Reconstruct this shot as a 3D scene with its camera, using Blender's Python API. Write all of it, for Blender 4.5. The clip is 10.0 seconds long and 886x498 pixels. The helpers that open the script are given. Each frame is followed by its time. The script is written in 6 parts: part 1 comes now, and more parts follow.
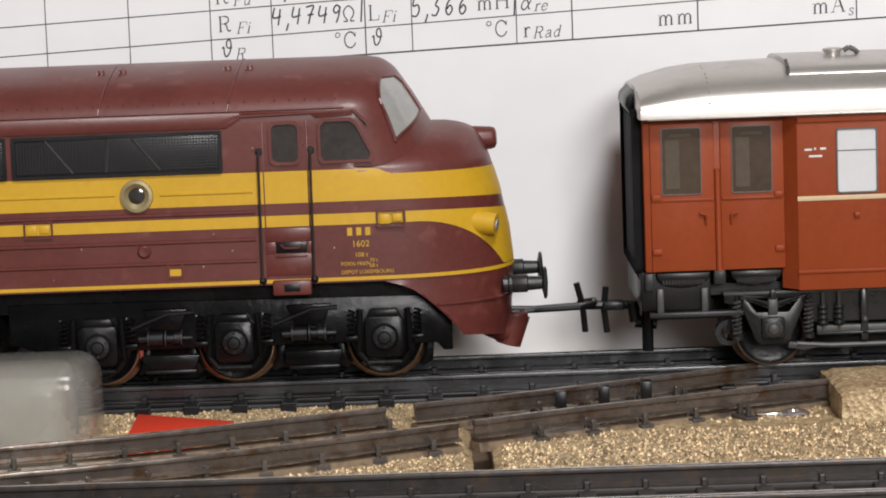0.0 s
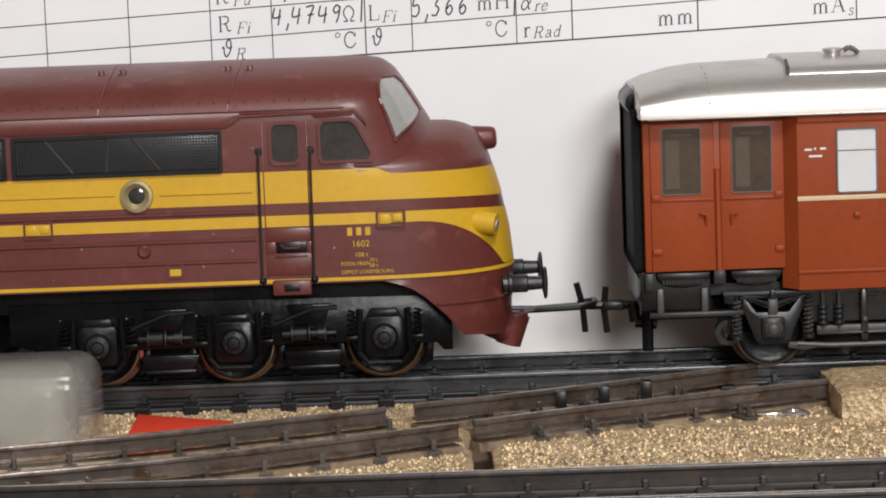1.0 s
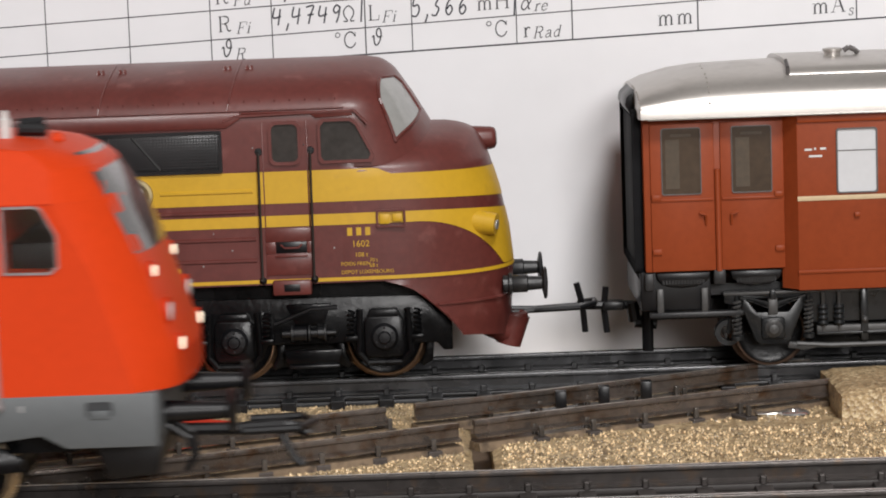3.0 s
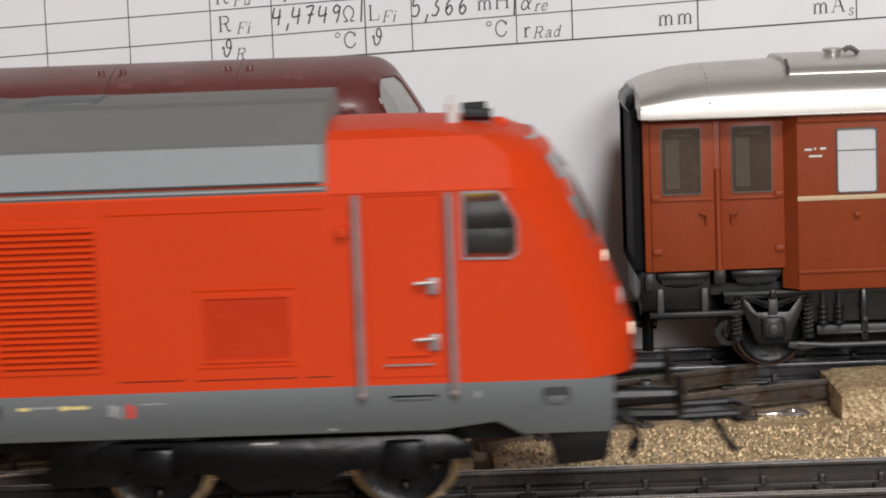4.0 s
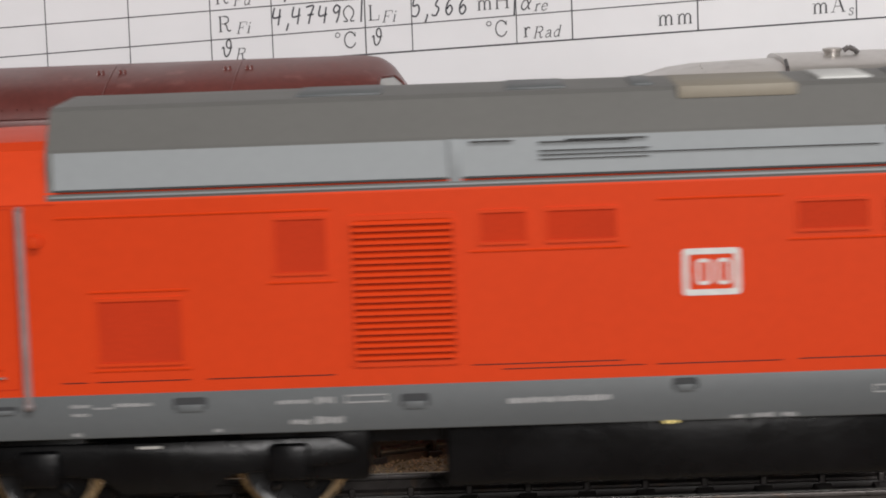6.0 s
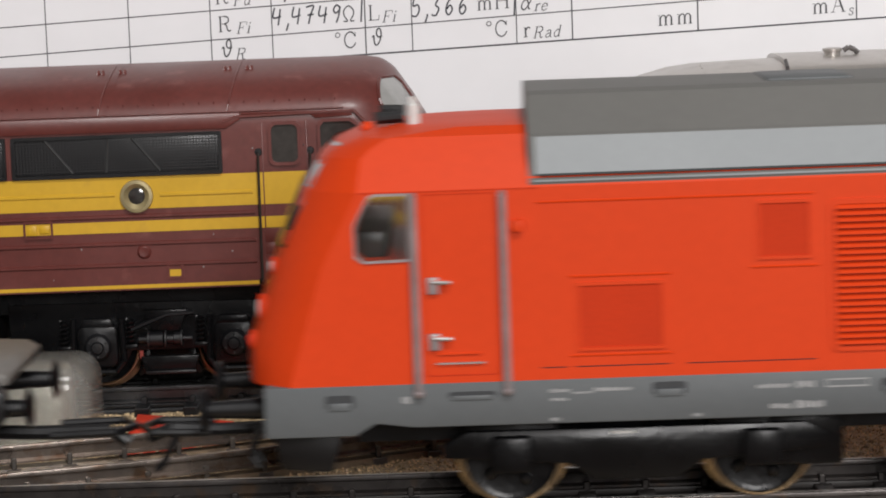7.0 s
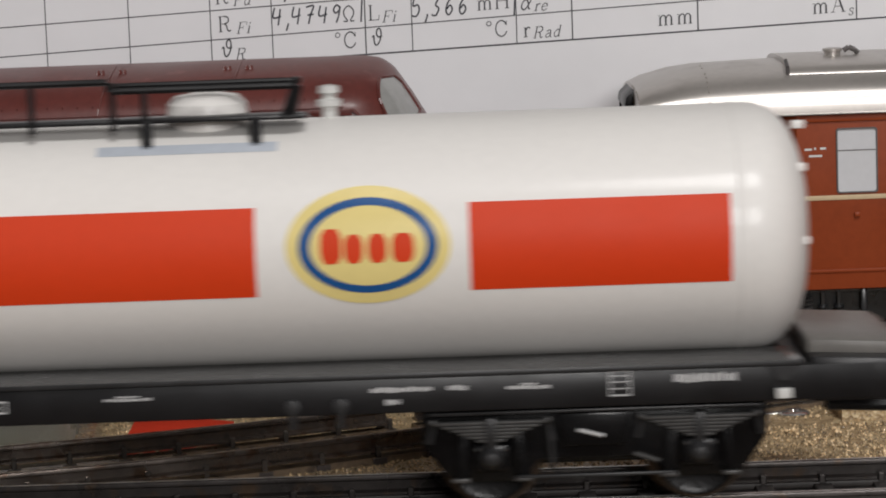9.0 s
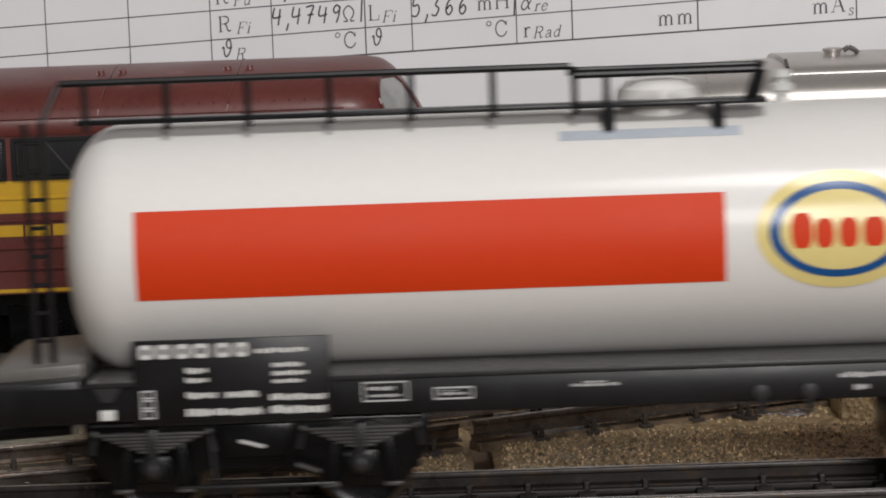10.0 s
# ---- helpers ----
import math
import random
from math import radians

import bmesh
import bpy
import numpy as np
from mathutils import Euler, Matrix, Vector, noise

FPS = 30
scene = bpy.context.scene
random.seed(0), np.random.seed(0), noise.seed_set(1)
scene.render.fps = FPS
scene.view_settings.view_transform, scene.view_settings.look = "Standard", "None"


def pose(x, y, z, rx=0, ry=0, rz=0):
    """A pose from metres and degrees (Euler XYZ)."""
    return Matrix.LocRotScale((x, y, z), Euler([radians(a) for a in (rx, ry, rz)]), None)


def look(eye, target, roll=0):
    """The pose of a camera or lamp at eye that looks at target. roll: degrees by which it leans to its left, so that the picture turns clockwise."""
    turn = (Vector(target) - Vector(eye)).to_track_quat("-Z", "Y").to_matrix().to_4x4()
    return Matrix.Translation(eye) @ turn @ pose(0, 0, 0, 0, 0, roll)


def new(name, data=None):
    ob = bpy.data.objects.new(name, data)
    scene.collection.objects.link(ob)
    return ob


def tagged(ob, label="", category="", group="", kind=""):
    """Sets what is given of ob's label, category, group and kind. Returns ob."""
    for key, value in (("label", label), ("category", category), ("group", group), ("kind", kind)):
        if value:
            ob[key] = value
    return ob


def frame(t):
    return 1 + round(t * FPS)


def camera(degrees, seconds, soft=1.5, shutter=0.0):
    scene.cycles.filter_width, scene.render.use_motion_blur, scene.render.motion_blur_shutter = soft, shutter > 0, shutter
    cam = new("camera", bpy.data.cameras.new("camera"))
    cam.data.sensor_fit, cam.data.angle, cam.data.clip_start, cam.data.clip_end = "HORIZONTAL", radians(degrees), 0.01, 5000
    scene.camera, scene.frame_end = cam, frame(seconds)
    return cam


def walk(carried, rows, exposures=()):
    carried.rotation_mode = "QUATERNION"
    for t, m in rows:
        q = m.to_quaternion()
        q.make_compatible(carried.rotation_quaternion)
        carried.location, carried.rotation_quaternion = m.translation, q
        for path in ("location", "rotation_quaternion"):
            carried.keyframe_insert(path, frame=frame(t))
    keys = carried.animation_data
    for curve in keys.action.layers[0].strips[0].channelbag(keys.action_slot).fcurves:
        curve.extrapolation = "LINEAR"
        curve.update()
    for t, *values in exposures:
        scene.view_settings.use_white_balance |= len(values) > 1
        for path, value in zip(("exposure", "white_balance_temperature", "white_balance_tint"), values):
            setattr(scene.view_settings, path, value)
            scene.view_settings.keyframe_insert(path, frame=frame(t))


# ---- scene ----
# ================= camera =================
# A model railway in 1:87; rail tops at z = 0, x along the tracks, y away from the camera.
cam = camera(18.94, 10.0, soft=1.9, shutter=0.6)
EYE = pose(0, 0, 0.071, 90 - 7.287, 0, 0) @ pose(0, 0, 0, 0, 0, -2.1)
walk(cam, [(0.0, EYE), (10.0, EYE)],
     exposures=[(0.0, -0.04), (2.5, -0.05), (4.0, -0.3), (4.6, -0.35), (6.5, -0.22), (7.0, -0.15), (7.5, -0.15), (8.2, -0.34), (9.0, -0.66), (10.0, -0.62)])

# travel of the train along the front track, in millimetres
TRAVEL = [(0.0, -243), (0.5, -216.5), (1.0, -190), (1.5, -163.3), (2.0, -136.5), (2.5, -109.5), (2.7, -98.7), (3.25, -69.2), (3.8, -40.0),
          (4.0, -29.1), (4.5, 0), (5.0, 29.4), (5.2, 40.9), (5.75, 70), (6.3, 99.3), (6.5, 110.2), (7.0, 139.3), (7.5, 165.8),
          (8.0, 191), (8.5, 217.5), (9.0, 246.4), (9.5, 273.7), (10.0, 301.4)]
TRACK_TURN = -1.0   # the front track's heading, degrees
TRACK_Y = 0.3229    # its centre line at x = 0

# ================= light =================
world = bpy.data.worlds.new("world")
scene.world = world
world.use_nodes = True
world.node_tree.nodes["Background"].inputs["Color"].default_value = (1.0, 0.95, 0.88, 1)
world.node_tree.nodes["Background"].inputs["Strength"].default_value = 0.3


def area_lamp(name, eye, target, size, power, colour):
    data = bpy.data.lights.new(name, "AREA")
    data.shape, data.size, data.energy, data.color = "DISK", size, power, colour
    ob = new(name, data)
    ob.matrix_world = look(eye, target)
    return ob


# unseen light in front, set low so that it reaches under the train
area_lamp("low_front_lamp", (0.20, -0.76, 0.34), (0, 0.38, 0.02), 0.3, 7.9, (1.0, 0.975, 0.965))
# unseen taller light, well below the ceiling, placed by highlight angles
area_lamp("room_lamp", (0.30, -0.86, 1.42), (0, 0.35, 0), 0.45, 24.5, (1.0, 0.98, 0.97))

# ================= materials =================


def material(name, colour, rough=0.5, metal=0.0, vary=0.12, fine=900, coarse=60, bump=0.0, second=None, spots=0.0, coat=0.0, island=0.0, objrand=0.0, transmission=0.0, spec=0.5, ior=1.45):
    """Colour with variation at two scales, optional stains in a second colour, and fine relief."""
    m = bpy.data.materials.new(name)
    m.use_nodes = True
    nt = m.node_tree
    n, link = nt.nodes, nt.links
    b = n["Principled BSDF"]
    b.inputs["Roughness"].default_value, b.inputs["Metallic"].default_value = rough, metal
    b.inputs["Coat Weight"].default_value = coat
    b.inputs["Coat Roughness"].default_value = 0.15
    b.inputs["Transmission Weight"].default_value = transmission
    b.inputs["Specular IOR Level"].default_value = spec
    b.inputs["IOR"].default_value = ior
    tc = n.new("ShaderNodeTexCoord")
    n1, n2 = n.new("ShaderNodeTexNoise"), n.new("ShaderNodeTexNoise")
    for nd, s, d in ((n1, fine, 3), (n2, coarse, 4)):
        nd.inputs["Scale"].default_value, nd.inputs["Detail"].default_value = s, d
        link.new(tc.outputs["Object"], nd.inputs["Vector"])
    add = n.new("ShaderNodeMath")
    add.operation = "ADD"
    link.new(n1.outputs["Fac"], add.inputs[0])
    link.new(n2.outputs["Fac"], add.inputs[1])
    rng = n.new("ShaderNodeMapRange")
    rng.inputs["From Min"].default_value, rng.inputs["From Max"].default_value = 0.6, 1.4
    rng.inputs["To Min"].default_value, rng.inputs["To Max"].default_value = 1 - vary, 1 + vary
    link.new(add.outputs[0], rng.inputs["Value"])
    val = rng.outputs["Result"]
    for amount, kind in ((island, "geo"), (objrand, "obj")):
        if amount:
            g = n.new("ShaderNodeNewGeometry" if kind == "geo" else "ShaderNodeObjectInfo")
            r2 = n.new("ShaderNodeMapRange")
            r2.inputs["To Min"].default_value, r2.inputs["To Max"].default_value = 1 - amount, 1 + amount
            link.new(g.outputs["Random Per Island" if kind == "geo" else "Random"], r2.inputs["Value"])
            mul = n.new("ShaderNodeMath")
            mul.operation = "MULTIPLY"
            link.new(val, mul.inputs[0])
            link.new(r2.outputs["Result"], mul.inputs[1])
            val = mul.outputs[0]
    base = n.new("ShaderNodeMix")
    base.data_type = "RGBA"
    base.inputs[6].default_value = (*colour, 1)
    base.inputs[7].default_value = (*(second or colour), 1)
    if second:
        st = n.new("ShaderNodeTexNoise")
        st.inputs["Scale"].default_value, st.inputs["Detail"].default_value = coarse * 3, 6
        link.new(tc.outputs["Object"], st.inputs["Vector"])
        sr = n.new("ShaderNodeMapRange")
        sr.inputs["From Min"].default_value, sr.inputs["From Max"].default_value = 0.62 - spots * 0.3, 0.78 - spots * 0.3
        link.new(st.outputs["Fac"], sr.inputs["Value"])
        link.new(sr.outputs["Result"], base.inputs[0])
    else:
        base.inputs[0].default_value = 0
    sc = n.new("ShaderNodeVectorMath")
    sc.operation = "SCALE"
    link.new(base.outputs[2], sc.inputs[0])
    link.new(val, sc.inputs["Scale"])
    link.new(sc.outputs[0], b.inputs["Base Color"])
    rr = n.new("ShaderNodeMapRange")
    rr.inputs["From Min"].default_value, rr.inputs["From Max"].default_value = 0.3, 0.7
    rr.inputs["To Min"].default_value, rr.inputs["To Max"].default_value = max(rough - 0.07, 0.02), min(rough + 0.07, 1)
    link.new(n2.outputs["Fac"], rr.inputs["Value"])
    link.new(rr.outputs["Result"], b.inputs["Roughness"])
    if bump:
        bp = n.new("ShaderNodeBump")
        bp.inputs["Strength"].default_value, bp.inputs["Distance"].default_value = bump, 0.0002
        link.new(n1.outputs["Fac"], bp.inputs["Height"])
        link.new(bp.outputs["Normal"], b.inputs["Normal"])
    return m


def lit_lens(name, colour, strength):
    """A lamp lens that gives off its own light."""
    m = material(name, colour, 0.3)
    b = m.node_tree.nodes["Principled BSDF"]
    b.inputs["Emission Color"].default_value = (*colour, 1)
    b.inputs["Emission Strength"].default_value = strength
    return m


def cork_material():
    """Pressed cork: pale and dark grains by cells, with relief."""
    m = material("cork", (0.54, 0.41, 0.24), 0.36, vary=0.2, fine=1500, coarse=70, second=(0.17, 0.115, 0.06), spots=0.35)
    nt = m.node_tree
    n, link = nt.nodes, nt.links
    b = n["Principled BSDF"]
    tc = n.new("ShaderNodeTexCoord")
    vo = n.new("ShaderNodeTexVoronoi")
    vo.inputs["Scale"].default_value = 1900
    link.new(tc.outputs["Object"], vo.inputs["Vector"])
    ramp = n.new("ShaderNodeValToRGB")
    e = ramp.color_ramp.elements
    e[0].position, e[0].color = 0.0, (0.10, 0.065, 0.035, 1)
    e[1].position, e[1].color = 1.0, (0.80, 0.66, 0.42, 1)
    for p, c in ((0.35, (0.32, 0.21, 0.11, 1)), (0.7, (0.52, 0.38, 0.21, 1))):
        x = e.new(p)
        x.color = c
    sep = n.new("ShaderNodeSeparateColor")
    link.new(vo.outputs["Color"], sep.inputs[0])
    link.new(sep.outputs[0], ramp.inputs[0])
    mix = n.new("ShaderNodeMix")
    mix.data_type = "RGBA"
    mix.inputs[0].default_value = 0.6
    old = b.inputs["Base Color"].links[0].from_socket
    link.new(old, mix.inputs[6])
    link.new(ramp.outputs[0], mix.inputs[7])
    link.new(mix.outputs[2], b.inputs["Base Color"])
    bp = n.new("ShaderNodeBump")
    bp.inputs["Strength"].default_value, bp.inputs["Distance"].default_value = 0.6, 0.0003
    link.new(vo.outputs["Distance"], bp.inputs["Height"])
    link.new(bp.outputs["Normal"], b.inputs["Normal"])
    return m


M_PAPER = material("paper", (0.77, 0.765, 0.78), 0.85, vary=0.03, fine=130, coarse=25, bump=0.55)
M_INK = material("printed_ink", (0.03, 0.03, 0.035), 0.8, vary=0.3)
M_PEN = material("pen_ink", (0.02, 0.02, 0.03), 0.5, vary=0.3)
M_BOARD = material("board", (0.15, 0.105, 0.072), 0.8, vary=0.3, coarse=20)
M_WALL = material("room_wall", (0.52, 0.51, 0.505), 0.9, vary=0.04, fine=60, coarse=3)
M_CORK = cork_material()
M_CHIP = material("cork_chips", (0.60, 0.45, 0.27), 0.16, vary=0.35, fine=1500, island=0.75, coat=0.6)
M_RAIL = material("blackened_rail", (0.19, 0.16, 0.14), 0.27, 0.75, vary=0.3, coarse=120, second=(0.13, 0.08, 0.05), spots=0.3, bump=0.05)
M_RAILDARK = material("dark_rail", (0.06, 0.06, 0.062), 0.27, 0.5, vary=0.25, coarse=120, bump=0.05)
M_RAILTOP = material("worn_rail_top", (0.62, 0.56, 0.50), 0.4, 0.7, vary=0.3, coarse=150, second=(0.16, 0.11, 0.08), spots=0.3)
M_RAILBRIGHT = material("polished_rail_top", (0.75, 0.74, 0.72), 0.4, 0.7, vary=0.15, coarse=200)
M_SLEEPER = material("sleeper_plastic", (0.085, 0.072, 0.066), 0.42, vary=0.3, coarse=150, second=(0.13, 0.10, 0.07), spots=0.2, objrand=0.25, bump=0.1)
M_BOGIE = material("grey_bogie_plastic", (0.014, 0.015, 0.016), 0.3, vary=0.3, coarse=120, bump=0.05)
M_MATTE = material("matte_black", (0.008, 0.008, 0.009), 0.75, vary=0.3, spec=0.2)
M_FADED = material("faded_print", (0.30, 0.30, 0.30), 0.6, vary=0.25)
M_LIGHTPLATE = material("pale_plate", (0.5, 0.54, 0.6), 0.4, vary=0.1)
M_POCKET = material("sill_recess", (0.035, 0.037, 0.04), 0.6, vary=0.2)
M_CLIP = material("rail_clip", (0.10, 0.088, 0.078), 0.22, 0.25, vary=0.35, coarse=200, objrand=0.4)
M_FADED2 = material("grey_white_print", (0.45, 0.45, 0.45), 0.6, vary=0.2)
M_GROOVE = material("roof_groove", (0.045, 0.045, 0.045), 0.7, vary=0.2)
M_BEIGE = material("beige_cover", (0.27, 0.24, 0.19), 0.55, vary=0.08)
M_BROWNTYRE = material("brown_tyre", (0.11, 0.07, 0.05), 0.35, 0.5, vary=0.2)
# blacker and less reflective than black_plastic, mainly for undersides, bogies and wheels
M_DEEPBLACK = material("deep_black", (0.004, 0.004, 0.0045), 0.27, vary=0.4, coarse=120, bump=0.25, spec=0.24)
M_BASE = material("rail_base_plastic", (0.20, 0.145, 0.095), 0.3, vary=0.3, coarse=120, second=(0.06, 0.045, 0.035), spots=0.4, bump=0.1)
M_MAROON = material("maroon_paint", (0.112, 0.026, 0.021), 0.4, vary=0.2, coarse=60, bump=0.08, second=(0.20, 0.07, 0.06), spots=0.05, coat=0.1)
M_YELLOW = material("yellow_paint", (0.56, 0.33, 0.018), 0.45, vary=0.07, coarse=60, second=(0.42, 0.24, 0.03), spots=0.02)
M_BLACK = material("black_plastic", (0.005, 0.005, 0.006), 0.36, vary=0.3, coarse=120, bump=0.05)
M_GREYBLACK = material("worn_black_plastic", (0.019, 0.019, 0.020), 0.38, vary=0.3, coarse=120, bump=0.05)
M_MESH = material("black_mesh", (0.011, 0.011, 0.012), 0.45, vary=0.4)
M_BRACE = material("grille_brace", (0.05, 0.05, 0.05), 0.5, vary=0.3)
M_WIRE = material("dark_wire", (0.05, 0.045, 0.04), 0.35, 0.5, vary=0.2)
M_BRASS = material("brass_rim", (0.21, 0.135, 0.085), 0.35, 0.9, vary=0.2, coarse=200, second=(0.16, 0.10, 0.06), spots=0.2)
M_PORT = material("porthole_rim", (0.34, 0.28, 0.15), 0.35, 0.5, vary=0.2, coarse=200)
M_STEEL = material("steel_tyre", (0.42, 0.33, 0.22), 0.24, 0.95, vary=0.2, coarse=200, second=(0.2, 0.15, 0.1), spots=0.2)
M_DARKTYRE = material("dark_tyre", (0.07, 0.055, 0.045), 0.35, 0.8, vary=0.2, coarse=200)
M_CLEAR = material("cab_glass", (0.29, 0.29, 0.28), 0.12, vary=0.1, coarse=80, coat=0.6)
M_DARKGLASS = material("dark_glass", (0.035, 0.032, 0.03), 0.1, vary=0.4, coarse=60, coat=0.5)
M_SILVER = material("silver_paint", (0.52, 0.49, 0.46), 0.36, 0.72, vary=0.07, coarse=40, second=(0.42, 0.39, 0.36), spots=0.1)
M_BROWNRED = material("red_brown_paint", (0.265, 0.050, 0.0145), 0.42, vary=0.12, coarse=50, bump=0.03, spec=0.25)
M_CREAM = material("cream_line", (0.62, 0.48, 0.30), 0.5, vary=0.08)
M_WINDOW = material("window_pane", (0.62, 0.63, 0.65), 0.2, vary=0.04, coarse=40, coat=0.5)
M_BROWNGLASS = material("brown_glass", (0.055, 0.036, 0.022), 0.1, vary=0.35, coarse=50, coat=0.4)
M_FRAMEGREY = material("window_frame_grey", (0.11, 0.10, 0.098), 0.4, 0.4, vary=0.1)
M_GLASS = material("clear_glass", (0.9, 0.92, 0.92), 0.05, vary=0.02, transmission=1.0)
M_RED = material("traffic_red_paint", (0.62, 0.047, 0.0055), 0.47, vary=0.05, coarse=30, bump=0.02, spec=0.22)
M_REDDARK = material("red_mesh_panel", (0.50, 0.036, 0.008), 0.7, vary=0.12, fine=2500, spec=0.15)
M_GREY = material("grey_paint", (0.102, 0.110, 0.114), 0.5, vary=0.06, coarse=40)
M_ROOFGREY = material("roof_grey", (0.14, 0.138, 0.13), 0.55, vary=0.05, coarse=30)
M_ROOFLIGHT = material("roof_light_grey", (0.27, 0.29, 0.30), 0.5, vary=0.05, coarse=30)
M_CHROME = material("chrome", (0.75, 0.74, 0.72), 0.2, 0.9, vary=0.1)
M_RODGREY = material("handrail_grey", (0.30, 0.25, 0.25), 0.4, 0.3, vary=0.15, coarse=300)
M_WHITEPRINT = material("white_print", (0.62, 0.62, 0.60), 0.6, vary=0.15)
M_TANK = material("tank_white", (0.80, 0.78, 0.75), 0.46, vary=0.03, coarse=25, coat=0.2)
M_TANKRED = material("tank_red", (0.66, 0.046, 0.006), 0.5, vary=0.04, coarse=40, spec=0.3)
M_PALEYELLOW = material("pale_yellow", (0.80, 0.66, 0.26), 0.25, vary=0.04)
M_BLUE = material("blue_print", (0.012, 0.085, 0.27), 0.25, vary=0.06)
M_DECK = material("deck_grey", (0.13, 0.122, 0.112), 0.4, vary=0.2, coarse=60)
M_MILK = material("milky_plastic", (0.40, 0.41, 0.375), 0.25, vary=0.05, coarse=60, coat=0.5)
M_FROST = material("frosted_cover", (0.88, 0.86, 0.80), 0.06, vary=0.05, coarse=60, transmission=0.86, coat=0.6, ior=1.04)
M_REDPLATE = material("red_plastic", (0.80, 0.06, 0.025), 0.5, vary=0.06)
M_HEADLAMP = lit_lens("headlamp_lens", (1.0, 0.85, 0.65), 1.2)
M_TAGRED = material("dull_red_tag", (0.22, 0.03, 0.02), 0.6, vary=0.2)
# grey of hangers and beams; on wagon springs and bolts it paints their glints
M_HANGER = material("grey_hanger_glint", (0.062, 0.061, 0.06), 0.4, 0.2, vary=0.3, coarse=200)
M_BLIND = material("blind_rail", (0.075, 0.054, 0.034), 0.6, vary=0.3, fine=1200)
M_SOLE = material("glossy_sole_plate", (0.085, 0.085, 0.085), 0.22, vary=0.3, coarse=150)
# darker rail and sleeper tones, used only for the front track
M_DARKTRACK = material("front_rail_dark", (0.055, 0.048, 0.045), 0.3, 0.5, vary=0.3, coarse=120, second=(0.09, 0.06, 0.04), spots=0.25, bump=0.05)
M_DARKSLEEPER = material("front_sleeper_dark", (0.035, 0.030, 0.028), 0.5, vary=0.3, coarse=150, bump=0.1)
M_REFLECTOR = material("lamp_reflector", (0.72, 0.72, 0.72), 0.25, 0.3, vary=0.1, coat=0.5)
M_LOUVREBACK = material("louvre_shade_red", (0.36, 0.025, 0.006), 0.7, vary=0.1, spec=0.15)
M_LAMPRED = material("red_lamp", (0.7, 0.05, 0.03), 0.3, vary=0.1)

# ================= mesh helpers (millimetres) =================
MM = 0.001


def part(name, bm, mat, parent=None, label="", smooth=True):
    """Links a bmesh drawn in millimetres as one mesh object under a thing or a part."""
    bmesh.ops.scale(bm, vec=(MM, MM, MM), verts=bm.verts)
    bmesh.ops.recalc_face_normals(bm, faces=bm.faces)
    me = bpy.data.meshes.new(name)
    bm.to_mesh(me)
    bm.free()
    for x in (mat if isinstance(mat, (list, tuple)) else [mat]):
        me.materials.append(x)
    if smooth:
        me.shade_smooth()
        me.set_sharp_from_angle(angle=radians(35))
    ob = new(name, me)
    if parent:
        ob.parent = parent
    if label:
        tagged(ob, label)
    return ob


def thing(name, label, category, m=None, group="", kind=""):
    ob = new(name)
    ob.empty_display_size = 0.01
    if m is not None:
        ob.matrix_basis = m
    return tagged(ob, label, category, group, kind)


def box(x0, x1, y0, y1, z0, z1, bevel=0.0, bm=None):
    bm = bm or bmesh.new()
    b2 = bmesh.new()
    bmesh.ops.create_cube(b2, size=1, matrix=Matrix.Translation(((x0 + x1) / 2, (y0 + y1) / 2, (z0 + z1) / 2)) @ Matrix.Diagonal((abs(x1 - x0), abs(y1 - y0), abs(z1 - z0), 1)))
    if bevel:
        bmesh.ops.bevel(b2, geom=b2.edges[:], offset=bevel, segments=2, affect="EDGES", profile=0.5)
    return merge(bm, b2)


def merge(bm, b2):
    at = {}
    for v in b2.verts:
        at[v] = bm.verts.new(v.co)
    for fc in b2.faces:
        try:
            nf = bm.faces.new([at[v] for v in fc.verts])
            nf.material_index = fc.material_index
        except ValueError:
            pass
    b2.free()
    return bm


def rod(p0, p1, r, seg=10, bm=None, r2=None):
    bm = bm or bmesh.new()
    p0, p1 = Vector(p0), Vector(p1)
    d = p1 - p0
    b2 = bmesh.new()
    bmesh.ops.create_cone(b2, cap_ends=True, segments=seg, radius1=r, radius2=r if r2 is None else r2, depth=d.length,
                          matrix=Matrix.Translation((p0 + p1) / 2) @ d.to_track_quat("Z", "Y").to_matrix().to_4x4())
    return merge(bm, b2)


def rods(points, r, seg=8, bm=None):
    bm = bm or bmesh.new()
    for a, b in zip(points, points[1:]):
        rod(a, b, r, seg, bm)
    return bm


def ball(c, r, bm=None, scale=(1, 1, 1), u=16, v=10):
    bm = bm or bmesh.new()
    b2 = bmesh.new()
    bmesh.ops.create_uvsphere(b2, u_segments=u, v_segments=v, radius=r, matrix=Matrix.Translation(c) @ Matrix.Diagonal((*scale, 1)))
    return merge(bm, b2)


